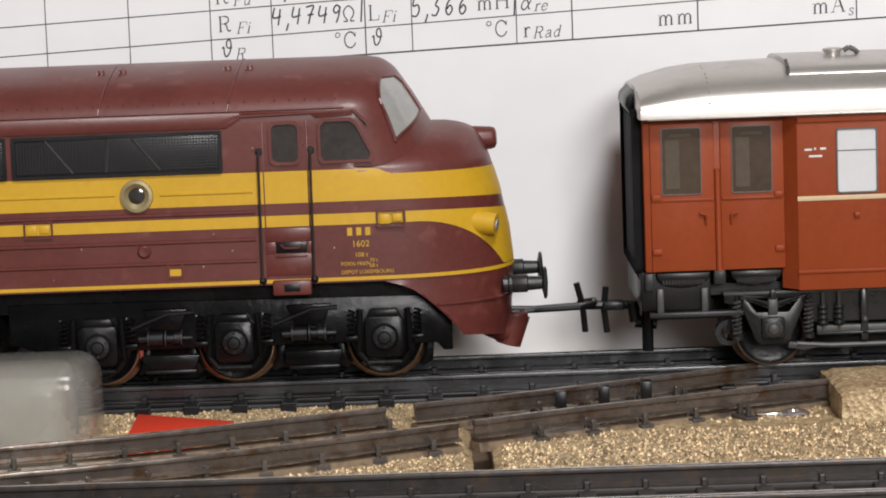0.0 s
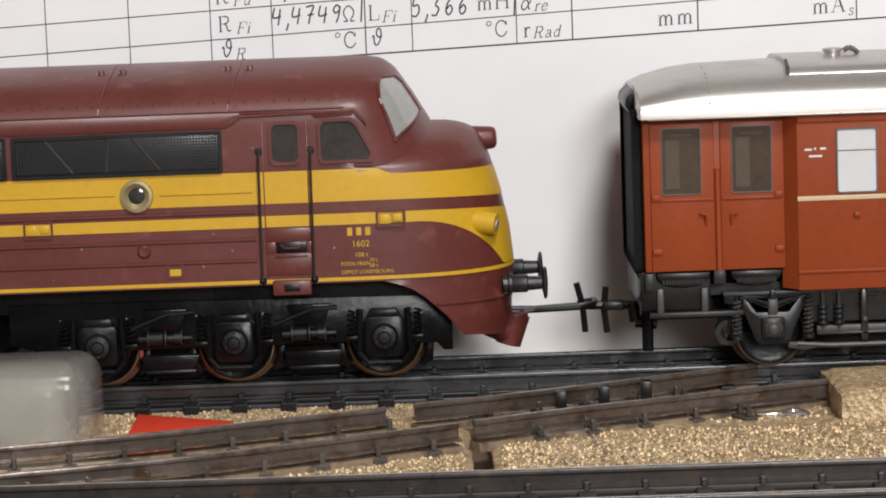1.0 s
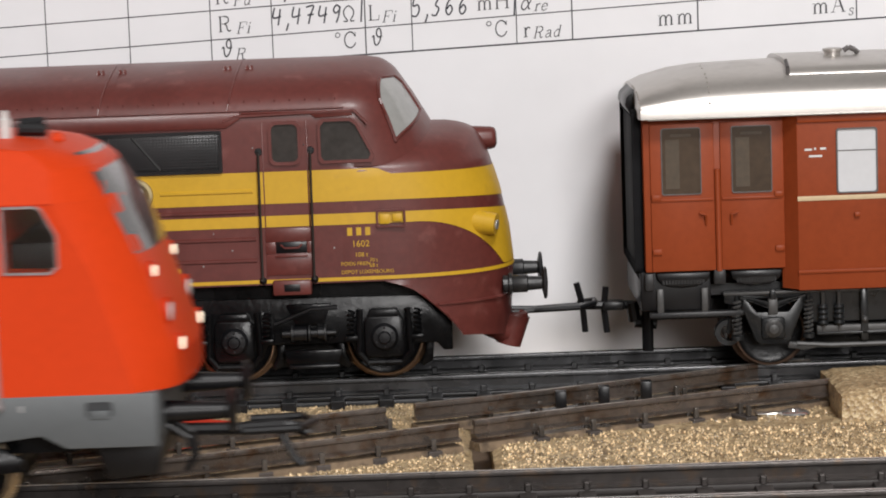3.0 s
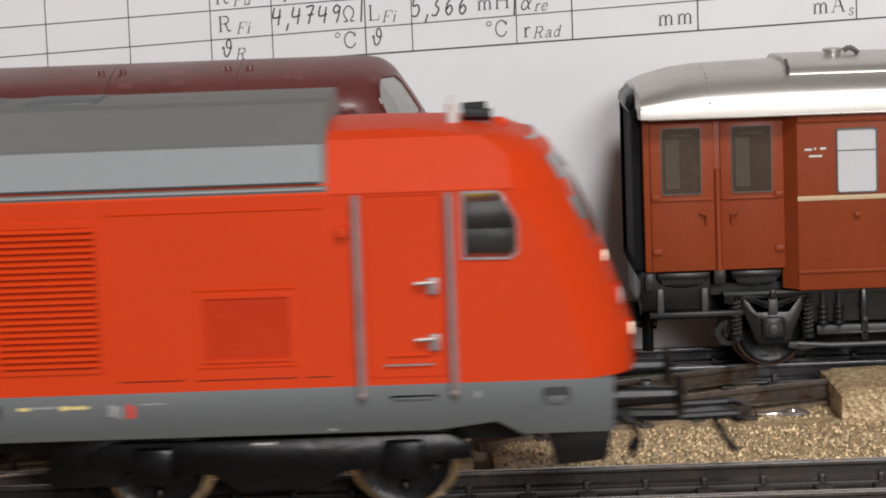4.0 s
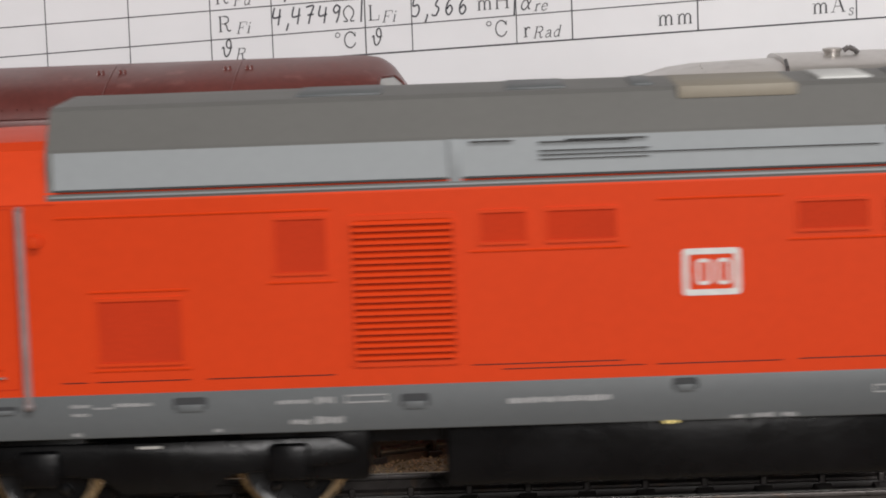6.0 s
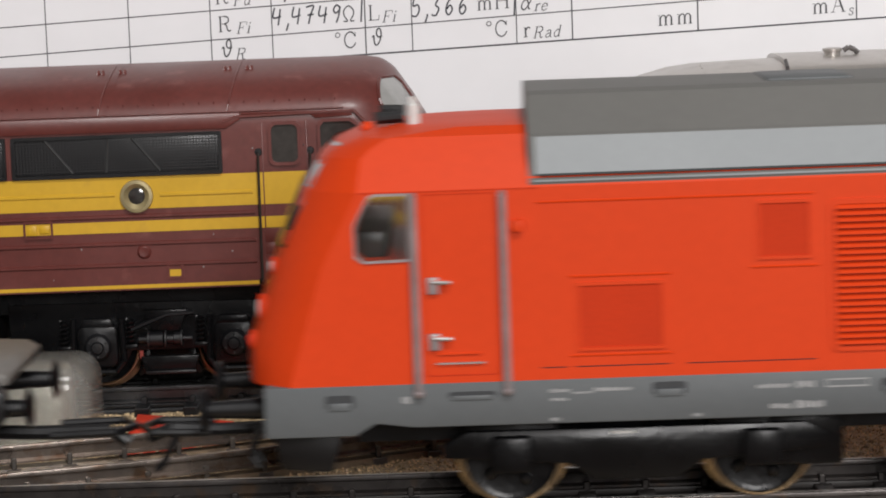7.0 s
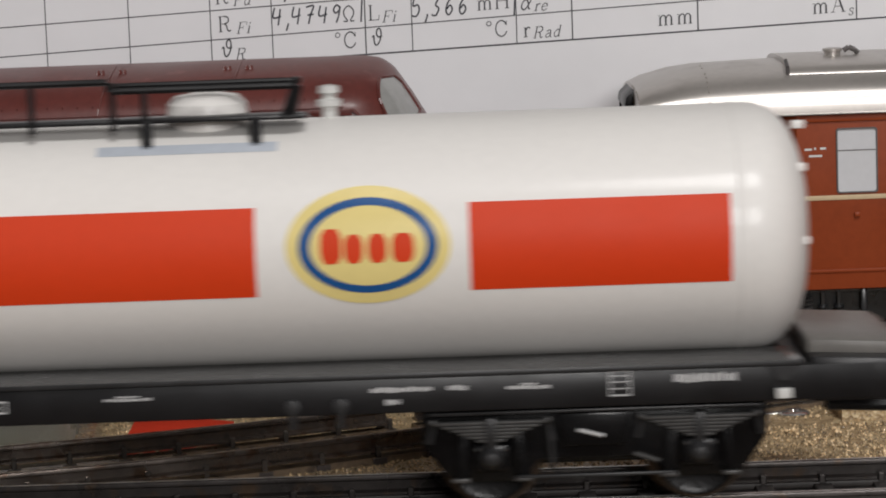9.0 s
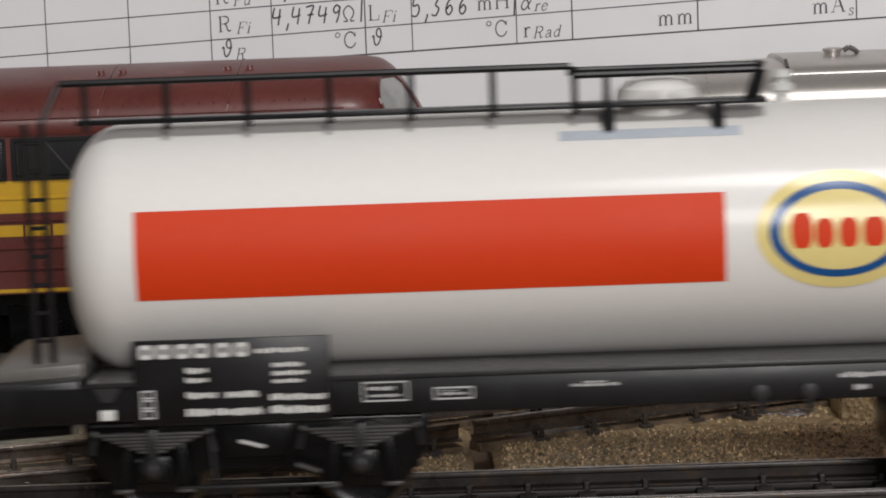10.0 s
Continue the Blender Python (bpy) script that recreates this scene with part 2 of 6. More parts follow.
def prism(poly, y0, y1, bm=None, bevel=0.0, axis="y"):
    """A polygon of (x, z) drawn out from y0 to y1 (axis y), or of (y, z) from x0 to x1 (axis x)."""
    bm = bm or bmesh.new()
    b2 = bmesh.new()

    def at(p, t):
        return (p[0], t, p[1]) if axis == "y" else (t, p[0], p[1])
    a = [b2.verts.new(at(p, y0)) for p in poly]
    b = [b2.verts.new(at(p, y1)) for p in poly]
    b2.faces.new(a)
    b2.faces.new(b[::-1])
    k = len(poly)
    for i in range(k):
        b2.faces.new((a[i], b[i], b[(i + 1) % k], a[(i + 1) % k]))
    if bevel:
        bmesh.ops.recalc_face_normals(b2, faces=b2.faces)
        bmesh.ops.bevel(b2, geom=b2.edges[:], offset=bevel, segments=2, affect="EDGES", profile=0.5)
    return merge(bm, b2)


def loft(rings, bm=None, close=True, caps=True):
    """Skins rings of equally many points."""
    bm = bm or bmesh.new()
    vs = [[bm.verts.new(p) for p in r] for r in rings]
    k = len(rings[0])
    for r0, r1 in zip(vs, vs[1:]):
        for i in range(k if close else k - 1):
            bm.faces.new((r0[i], r0[(i + 1) % k], r1[(i + 1) % k], r1[i]))
    if caps and close:
        bm.faces.new(vs[0])
        bm.faces.new(vs[-1][::-1])
    return bm


def lathe(profile, axis_point=(0, 0, 0), axis="y", seg=32, bm=None, caps=True):
    """Turns a profile of (radius, distance along the axis)."""
    rings = []
    for r, d in profile:
        ring = []
        for i in range(seg):
            a = 2 * math.pi * i / seg
            c, s = r * math.cos(a), r * math.sin(a)
            p = {"y": (c, d, s), "x": (d, c, s), "z": (c, s, d)}[axis]
            ring.append(tuple(p[k] + axis_point[k] for k in range(3)))
        rings.append(ring)
    return loft(rings, bm, caps=caps)


def rounded(x0, x1, z0, z1, r, n=5):
    """A rectangle's outline with rounded corners, as (x, z)."""
    pts = []
    for cx, cz, a0 in ((x1 - r, z1 - r, 0), (x0 + r, z1 - r, 90), (x0 + r, z0 + r, 180), (x1 - r, z0 + r, 270)):
        for i in range(n + 1):
            a = radians(a0 + 90 * i / n)
            pts.append((cx + r * math.cos(a), cz + r * math.sin(a)))
    return pts


def ring_frame(outer, inner, y0, y1, bm=None):
    """A frame between two outlines of equally many points."""
    rings = [[(x, y1, z) for x, z in outer], [(x, y0, z) for x, z in outer], [(x, y0, z) for x, z in inner], [(x, y1, z) for x, z in inner]]
    return loft(rings, bm, caps=False)


def smooth_at(rows, t):
    """Piecewise-linear reading of rows (t, value)."""
    if t <= rows[0][0]:
        return rows[0][1]
    for (a, va), (b, vb) in zip(rows, rows[1:]):
        if t <= b:
            return va + (vb - va) * (t - a) / (b - a)
    return rows[-1][1]


def lettering(text, size, m, mat, parent, name="lettering", label="", shear=0.0, thick=0.012, align="LEFT"):
    """Text in the built-in font, turned into a mesh; m in millimetres, in the parent's space."""
    cu = bpy.data.curves.new(name, "FONT")
    cu.body, cu.size, cu.shear, cu.extrude, cu.align_x = text, size, shear, thick, align
    tmp = bpy.data.objects.new("tmp_text", cu)
    scene.collection.objects.link(tmp)
    dg = bpy.context.evaluated_depsgraph_get()
    me = bpy.data.meshes.new_from_object(tmp.evaluated_get(dg))
    bpy.data.objects.remove(tmp)
    me.transform(Matrix.Scale(MM, 4) @ m)
    me.materials.clear()
    me.materials.append(mat)
    me.name = name
    ob = new(name, me)
    ob.parent = parent
    if label:
        tagged(ob, label)
    return ob


def facing(x, y, z, turn=0.0):
    """A pose in millimetres whose text reads from the camera's side."""
    return Matrix.Translation((x, y, z)) @ Euler((radians(90), radians(-turn), 0)).to_matrix().to_4x4()


# ================= setting =================


def build_setting():
    tagged(part("ground", box(-750, 750, -250, 800, -30, -7.5), M_BOARD), "dark brown wooden layout board under the tracks", "ground", kind="structure")
    tagged(part("floor", box(-1400, 1400, -1400, 1400, -800, -760), M_BOARD), "dark floor of the room below the board", "floor", kind="structure")
    for nm, b in (("wall_north", (-1400, 1400, 1400, 1500)), ("wall_south", (-1400, 1400, -1500, -1400)), ("wall_east", (1400, 1500, -1400, 1400)), ("wall_west", (-1500, -1400, -1400, 1400))):
        tagged(part(nm, box(*b, -760, 1900), M_WALL), "plain pale wall of the room", "wall", kind="structure")
    tagged(part("ceiling", box(-1400, 1400, -1400, 1400, 1900, 2000), M_WALL), "plain pale ceiling of the room", "ceiling", kind="structure")


build_setting()


def build_cork():
    """Cork underlay sheets, cut with a narrow dark gap, and a thicker block."""
    def sheet(x0, x1, y0, y1, z0, z1, label, r=1.2, amp=0.25):
        bm = bmesh.new()
        nx, ny = max(2, int(abs(x1 - x0) / 1.6)), max(2, int((y1 - y0) / 1.6))
        nx, ny = min(nx, 110), min(ny, 60)
        grid = []
        for j in range(ny + 1):
            row = []
            for i in range(nx + 1):
                x, y = x0 + (x1 - x0) * i / nx, y0 + (y1 - y0) * j / ny
                edge = min(x - x0, x1 - x, y - y0, y1 - y)
                z = z1 - (0.7 if edge < 0.01 else 0) + amp * noise.noise((x * 0.35, y * 0.35, z1)) + amp * 0.6 * noise.noise((x * 1.1, y * 1.1, 3))
                x += 0.25 * noise.noise((y * 0.9, 5, x0)) if i in (0, nx) else 0
                row.append(bm.verts.new((x, y, z)))
            grid.append(row)
        for j in range(ny):
            for i in range(nx):
                bm.faces.new((grid[j][i], grid[j][i + 1], grid[j + 1][i + 1], grid[j + 1][i]))
        rim = [grid[0][i] for i in range(nx + 1)] + [grid[j][nx] for j in range(1, ny + 1)] + [grid[ny][i] for i in range(nx - 1, -1, -1)] + [grid[j][0] for j in range(ny - 1, 0, -1)]
        low = [bm.verts.new((v.co.x, v.co.y, z0)) for v in rim]
        for i in range(len(rim)):
            k = (i + 1) % len(rim)
            bm.faces.new((rim[i], low[i], low[k], rim[k]))
        return tagged(part("cork_sheet", bm, M_CORK), label, "cork underlay", group="cork underlay", kind="structure")
    sheet(-135, 3.0, 336.5, 438, -7.5, -4.0, "golden-brown pressed cork underlay sheet with a rounded end")
    sheet(5.9, 135, 336.5, 438, -7.5, -3.75, "golden-brown pressed cork underlay sheet beside a narrow gap")
    sheet(-420, 420, 296, 336, -7.5, -4.6, "pressed cork underlay strip under the front track")
    sheet(-420, -135.5, 336.5, 438, -7.5, -4.4, "pressed cork underlay sheet beyond the turnout")
    sheet(135.5, 420, 336.5, 438, -7.5, -4.4, "pressed cork underlay sheet beyond the turnout")
    block = sheet(56.2, 92, 373.5, 395, -4.3, 0.6, "thick cut block of pressed cork beside the track", amp=0.16)
    block["category"] = "cork block"
    del block["kind"], block["group"]
    block.name = "cork_block"
    # loose chips
    rng = random.Random(4)
    bm = bmesh.new()
    for k in range(26000):
        x = rng.uniform(-75, 75)
        y = rng.choice((rng.uniform(337, 372), rng.uniform(376, 404)))
        if 1.9 < x < 7.0 or (x > 55 and 373 < y < 397):
            continue
        if x > 10 and y > 372 and rng.random() < 0.5:
            continue
        r = rng.uniform(0.13, 0.33) if rng.random() < 0.93 else rng.uniform(0.33, 0.6)
        r *= 0.72 if y > 376 and x < 10 else 1
        r *= 1.7 if y < 347 and k % 4 == 0 else 1
        c = Vector((x, y, (-3.95 if x < 4 else -3.65) + 0.1 * noise.noise((x * 0.35, y * 0.35, 0))))
        q = Euler([rng.uniform(0, 6.28) for _ in range(3)]).to_matrix()
        vs = [bm.verts.new(c + q @ Vector((a * r * rng.uniform(0.7, 1.3), b * r * rng.uniform(0.6, 1.1), d * r * rng.uniform(0.4, 0.9)))) for a, b, d in ((1, 0, 0), (-1, 0, 0), (0, 1, 0), (0, -1, 0), (0, 0, 1), (0, 0, -1))]
        for f3 in ((0, 2, 4), (2, 1, 4), (1, 3, 4), (3, 0, 4), (2, 0, 5), (1, 2, 5), (3, 1, 5), (0, 3, 5)):
            bm.faces.new([vs[i] for i in f3])
    chips = part("cork_chips", bm, M_CHIP, smooth=False)
    chips.data.shade_smooth()
    tagged(chips, "loose golden cork granules strewn over the underlay", "granules", kind="stuff")


build_cork()


# ---------------- tracks ----------------
RAIL_SECTION = [(-0.25, 0.0), (0.25, 0.0), (0.36, -0.03), (0.44, -0.10), (0.48, -0.22), (0.48, -0.65), (0.16, -0.85), (0.16, -1.95), (1.05, -2.2), (1.05, -2.5),
                (-1.05, -2.5), (-1.05, -2.2), (-0.16, -1.95), (-0.16, -0.85), (-0.48, -0.65), (-0.48, -0.22), (-0.44, -0.10), (-0.36, -0.03)]


def rail_mesh(points, taper=False):
    """A rail swept along plan points (x, y), with its top at z = 0."""
    pts = [Vector((p[0], p[1], 0)) for p in points]
    rings = []
    for i, p in enumerate(pts):
        d = (pts[min(i + 1, len(pts) - 1)] - pts[max(i - 1, 0)]).normalized()
        side = Vector((d.y, -d.x, 0))
        rings.append([tuple(p + side * a + Vector((0, 0, b))) for a, b in RAIL_SECTION])
    return loft(rings)


def curve_through(points, step=3.0):
    """Catmull-Rom points through plan points."""
    out = []
    p = [points[0]] + list(points) + [points[-1]]
    for i in range(1, len(p) - 2):
        a, b, c, d = [Vector(q) for q in p[i - 1:i + 3]]
        k = max(2, int((c - b).length / step))
        for j in range(k):
            t = j / k
            out.append(tuple(0.5 * (2 * b + (c - a) * t + (2 * a - 5 * b + 4 * c - d) * t * t + (3 * b - a - 3 * c + d) * t ** 3)))
    out.append(points[-1])
    return out


def sleeper_mesh(length, rails, width=2.3, top=-2.55, clip=0.55, mats=None):
    """A moulded sleeper with raised rail clips; rails are offsets along it."""
    bm = box(-width / 2, width / 2, -length / 2, length / 2, -4.3, top, 0.15)
    for r in rails:
        for s in (-1, 1):
            k = len(bm.faces)
            box(-clip, clip, r + s * 1.1 - 0.35, r + s * 1.1 + 0.35, top - 0.05, -1.55, 0.2, bm)
            bm.faces.ensure_lookup_table()
            for i in range(k, len(bm.faces)):
                bm.faces[i].material_index = 1
    bmesh.ops.scale(bm, vec=(MM, MM, MM), verts=bm.verts)
    bmesh.ops.recalc_face_normals(bm, faces=bm.faces)
    me = bpy.data.meshes.new("sleeper")
    bm.to_mesh(me)
    bm.free()
    for x in mats or (M_SLEEPER, M_CLIP):
        me.materials.append(x)
    return me


def add_sleepers(track, mesh, places):
    for x, y, turn in places:
        ob = new("sleeper", mesh)
        ob.parent = track
        ob.matrix_basis = pose(x * MM, y * MM, 0, 0, 0, turn)


def build_tracks():
    short = sleeper_mesh(21.5, (-8.7, 8.7), 2.0, -3.15, 0.38)
    rear = sleeper_mesh(27, (-8.7, 8.7), 2.3, -2.6, 0.5, (M_BLACK, M_GREYBLACK))
    front_sleeper = sleeper_mesh(27, (-8.7, 8.7), 2.3, -2.75, 0.45, (M_DARKSLEEPER, M_DARKTRACK))
    # front track
    tr = thing("front_track", "model railway track with bright worn rail tops on dark sleepers", "track", pose(0, TRACK_Y, 0, 0, 0, TRACK_TURN), kind="structure")
    for s in (-1, 1):
        r = part("rail", rail_mesh([(-520, s * 8.9), (-8.3 if s > 0 else 30, s * 8.9)]), M_DARKTRACK, tr)
        r = part("rail", rail_mesh([(-8.28 if s > 0 else 30.02, s * 8.9), (520, s * 8.9)]), M_DARKTRACK, tr)
        part("running_surface", box(-520, 520, s * 8.9 - 0.24, s * 8.9 + 0.24, 0.0, 0.012), M_RAILBRIGHT, r, "polished rail top")
    part("track_bed", box(-520, 520, -12.5, 12.5, -4.5, -3.3, 0.3), M_DARKSLEEPER, tr, "dark moulded track bed")
    for s in (-1, 1):
        part("rail_base", box(-520, 520, s * 8.9 - 1.6, s * 8.9 + 1.6, -3.3, -2.55, 0.1), M_DARKSLEEPER, tr)
    add_sleepers(tr, front_sleeper, [(-430 + 7.45 * i, 0, 0) for i in range(116)])
    # rear track
    tr = thing("rear_track", "black model railway track under the standing train", "track", pose(0, 0.4114, 0), kind="structure")
    for s in (-1, 1):
        part("rail", rail_mesh([(-400, s * 8.6), (400, s * 8.6)]), M_RAILDARK, tr)
    part("track_bed", box(-400, 400, -10.5, 13.5, -4.5, -3.2, 0.3), M_BLACK, tr, "black moulded track bed")
    for s in (-1, 1):
        part("rail_base", box(-400, 400, s * 8.6 - 1.6, s * 8.6 + 1.6, -3.2, -2.55, 0.1), M_BLACK, tr)
    add_sleepers(tr, rear, [(-300 + 7.45 * i, 0, 0) for i in range(81)])
    # turnout between them
    tr = thing("turnout", "brown weathered turnout track crossing to the rear track", "track", pose(0, 0, 0), kind="structure")
    far = curve_through([(-150, 338), (-100, 348), (-62, 359.2), (-39, 366), (-9.2, 377.8)])
    far2 = curve_through([(-5, 379.6), (13, 386.6), (35, 396.6), (47, 402.6), (56, 404.6)])
    near = curve_through([(-150, 321.5), (-100, 330), (-59, 341), (-37.4, 347.3), (-22.7, 353), (1.2, 364)])
    near2 = curve_through([(3.4, 365.2), (16.5, 371.6), (37.5, 380), (50.4, 385), (72, 394), (100, 402)])
    for pts in (far, far2, [p for p in near if p[0] > -96], near2):
        part("rail", rail_mesh(pts), M_RAIL, tr)
        rings = []
        for i, p in enumerate(pts):
            a, b = Vector(pts[max(i - 1, 0)]), Vector(pts[min(i + 1, len(pts) - 1)])
            n2 = (b - a).normalized()
            rings.append([(p[0] + n2.y * w, p[1] - n2.x * w, z) for w, z in ((1.75, -4.3), (1.45, -3.1), (-1.45, -3.1), (-1.75, -4.3))])
        part("rail_base", loft(rings), M_BASE, tr, "brown moulded rail base")
        rings = []
        for i, p in enumerate(pts):
            a, b = Vector(pts[max(i - 1, 0)]), Vector(pts[min(i + 1, len(pts) - 1)])
            n2 = (b - a).normalized()
            rings.append([(p[0] + n2.y * w, p[1] - n2.x * w, z) for w, z in ((0.24, 0.0), (0.24, 0.012), (-0.24, 0.012), (-0.24, 0.0))])
        part("running_surface", loft(rings), M_RAILTOP, tr, "worn brown rail top")
    add_sleepers(tr, short, [(-58 + 7.45 * i, smooth_at([(-58, 351), (-30, 359.5), (0, 372.5), (30, 386)], -58 + 7.45 * i), 15 + 0.12 * (7.45 * i)) for i in range(14) if i != 8])
    for x, y in ((16.5, 386.5), (23, 389.5), (29.5, 392.5)):
        part("check_rail_chair", box(x - 0.8, x + 0.8, y - 3.5, y - 1.6, -2.5, 0.3, 0.1), M_BLACK, tr)


build_tracks()

# ================= printed form on paper =================


def build_paper():
    P = 437.0
    sheet = thing("paper_sheet", "white printed form with handwritten values standing upright behind the trains", "paper", pose(0, 0, 0))
    rings = []
    for i in range(101):
        x = -150 + 300 * i / 100
        y = P + 0.12 * math.sin(x * 0.045) + 0.05 * math.sin(x * 0.21)
        rings.append([(x, y, -7.4), (x, y, 92), (x, y + 0.12, 92), (x, y + 0.12, -7.4)])
    part("page", loft(rings), M_PAPER, sheet)

    def at(px, py):
        return -71.6 + 0.0931 * px, 59.0 - 0.0932 * py - 0.00342 * px

    def surf(x):
        return P + 0.12 * math.sin(x * 0.045) + 0.05 * math.sin(x * 0.21) - 0.05

    def rule(x0, z0, x1, z1, w):
        k = max(2, int(abs(x1 - x0) / 6) + 1)
        dx, dz = x1 - x0, z1 - z0
        d = math.hypot(dx, dz)
        ox, oz = -dz / d * w / 2, dx / d * w / 2
        bm = bmesh.new()
        vs = []
        for i in range(k + 1):
            x, z = x0 + dx * i / k, z0 + dz * i / k
            vs.append((bm.verts.new((x + ox, surf(x), z + oz)), bm.verts.new((x - ox, surf(x), z - oz))))
        for a, b in zip(vs, vs[1:]):
            bm.faces.new((a[0], a[1], b[1], b[0]))
        part("table_rule", bm, M_INK, sheet, smooth=False)

    s = 0.0446
    rule(-110, 47.8, 130, 47.8 + 240 * s, 0.16)
    rule(-110, 52.6, 130, 52.6 + 240 * s, 0.16)
    rule(-110, 57.4, 130, 57.4 + 240 * s, 0.16)
    rule(-110, 44.35, 130, 52.75, 0.24)
    for x, w in ((-63.75, .16), (-50.15, .16), (-36.75, .16), (-26.7, .16), (-11.4, .2), (-3.75, .16), (13.4, .16), (22.55, .2), (43.2, .22), (69.25, .2)):
        rule(x, 48.2 + x * 0.035, x + 0.02, 75, w)

    THICK, THIN = 0.05, 0.02
    STEM = ([(0.18, 0), (0.18, 1)], THICK)

    def serif(x, z, half=0.13):
        return ([(x - half, z), (x + half, z)], THIN)
    # serif letters: advance width, then strokes with their half widths, in cap heights
    SERIF = {
        "R": (0.92, STEM, serif(0.18, 0), ([(0.05, 1), (0.45, 1)], THIN), ([(0.45, 1), (0.67, 0.93), (0.72, 0.76), (0.66, 0.58), (0.45, 0.51)], THICK * 0.8), ([(0.45, 0.51), (0.18, 0.51)], THIN),
              ([(0.42, 0.51), (0.57, 0.4), (0.64, 0.1), (0.76, 0), (0.86, 0.07)], THICK * 0.8)),
        "F": (0.8, STEM, serif(0.18, 0, 0.15), ([(0.05, 0.99), (0.74, 0.99)], THIN), ([(0.74, 1), (0.77, 0.72)], THIN), ([(0.18, 0.52), (0.5, 0.52)], THIN), ([(0.5, 0.64), (0.5, 0.4)], THIN)),
        "L": (0.8, STEM, serif(0.18, 1), ([(0.05, 0.01), (0.7, 0.01)], THIN), ([(0.7, 0), (0.75, 0.32)], THIN)),
        "i": (0.36, ([(0.18, 0), (0.18, 0.62)], THICK), serif(0.18, 0, 0.12), ([(0.06, 0.61), (0.18, 0.61)], THIN), ([(0.18, 0.82), (0.18, 0.93)], THICK * 1.1)),
        "m": (1.1, *[([(x, 0), (x, 0.5)], THICK) for x in (0.2, 0.56, 0.92)], *[serif(x, 0, 0.11) for x in (0.2, 0.56, 0.92)], ([(0.08, 0.61), (0.2, 0.61), (0.2, 0.48)], THIN),
              *[([(x, 0.42), (x + 0.12, 0.6), (x + 0.26, 0.62), (x + 0.36, 0.48)], THICK * 0.7) for x in (0.2, 0.56)]),
        "H": (1.05, STEM, ([(0.84, 0), (0.84, 1)], THICK), ([(0.18, 0.52), (0.84, 0.52)], THIN), serif(0.18, 0), serif(0.18, 1), serif(0.84, 0), serif(0.84, 1)),
        "C": (0.95, ([(0.8, 0.72), (0.68, 0.94), (0.46, 1.02), (0.2, 0.86), (0.1, 0.5), (0.2, 0.14), (0.46, -0.02), (0.7, 0.08), (0.82, 0.3)], THICK * 0.75), ([(0.82, 1.0), (0.81, 0.68)], THIN)),
        "A": (0.95, ([(0.14, 0), (0.47, 1.02)], THIN), ([(0.47, 1.02), (0.82, 0)], THICK), ([(0.27, 0.36), (0.68, 0.36)], THIN), serif(0.13, 0, 0.12), serif(0.82, 0, 0.14)),
        "a": (0.66, ([(0.14, 0.52), (0.3, 0.63), (0.48, 0.54), (0.5, 0.1), (0.64, 0.02)], THICK * 0.8), ([(0.5, 0.38), (0.2, 0.3), (0.1, 0.14), (0.25, -0.02), (0.5, 0.15)], THICK * 0.7)),
        "d": (0.7, ([(0.54, 0), (0.54, 1)], THICK), ([(0.54, 0.5), (0.34, 0.63), (0.12, 0.35), (0.22, 0.02), (0.4, 0.02), (0.54, 0.2)], THICK * 0.7), serif(0.5, 0.99, 0.07), serif(0.6, 0.01, 0.07)),
        "e": (0.66, ([(0.1, 0.34), (0.56, 0.34)], THIN), ([(0.56, 0.34), (0.5, 0.56), (0.32, 0.63), (0.12, 0.44), (0.14, 0.12), (0.34, -0.02), (0.57, 0.14)], THICK * 0.75)),
        "s": (0.55, ([(0.44, 0.5), (0.28, 0.63), (0.12, 0.52), (0.2, 0.36), (0.42, 0.24), (0.42, 0.06), (0.24, -0.02), (0.08, 0.12)], THICK * 0.75)),
        "r": (0.52, ([(0.18, 0), (0.18, 0.6)], THICK), serif(0.18, 0), ([(0.06, 0.6), (0.18, 0.6)], THIN), ([(0.18, 0.4), (0.28, 0.58), (0.42, 0.62), (0.47, 0.54)], THICK * 0.8)),
        "\u00b0": (0.5, ([(0.2 + 0.15 * math.cos(k * math.pi / 6), 0.87 + 0.15 * math.sin(k * math.pi / 6)) for k in range(13)], THIN * 1.3)),
        "\u03b1": (0.7, ([(0.66, 0.6), (0.52, 0.25), (0.32, -0.02), (0.12, 0.12), (0.14, 0.45), (0.34, 0.62), (0.5, 0.4), (0.56, 0.08), (0.68, 0.0)], THICK * 0.75)),
        "\u03a9": (0.95, ([(0.1, 0.02), (0.36, 0.03), (0.16, 0.4), (0.16, 0.75), (0.46, 1.02), (0.76, 0.75), (0.76, 0.4), (0.56, 0.03), (0.82, 0.02)], THICK * 0.75)),
    }

    def word(text, px, py, size=3.75, mat=M_INK, shear=0.0, turn=2.5):
        """Printed serif letters on a line that rises gently."""
        cap = size * 0.66
        x0, z0 = at(px, py)
        rise = math.tan(radians(turn))
        for ch in text:
            wide, *strokes = SERIF[ch]
            bm = bmesh.new()
            for ln, pen in strokes:
                pts = curve_through(ln, 0.07) if len(ln) > 2 else ln
                pairs = []
                for k, (a, b) in enumerate(pts):
                    (a0, b0), (a2, b2) = pts[max(k - 1, 0)], pts[min(k + 1, len(pts) - 1)]
                    dx, dz = a2 - a0, b2 - b0
                    d = math.hypot(dx, dz) or 1
                    q = []
                    for side in (1, -1):
                        u, v = a - side * dz / d * pen, b + side * dx / d * pen
                        x = x0 + (u + shear * v) * cap
                        q.append(bm.verts.new((x, surf(x) - 0.02, z0 + v * cap + rise * u * cap)))
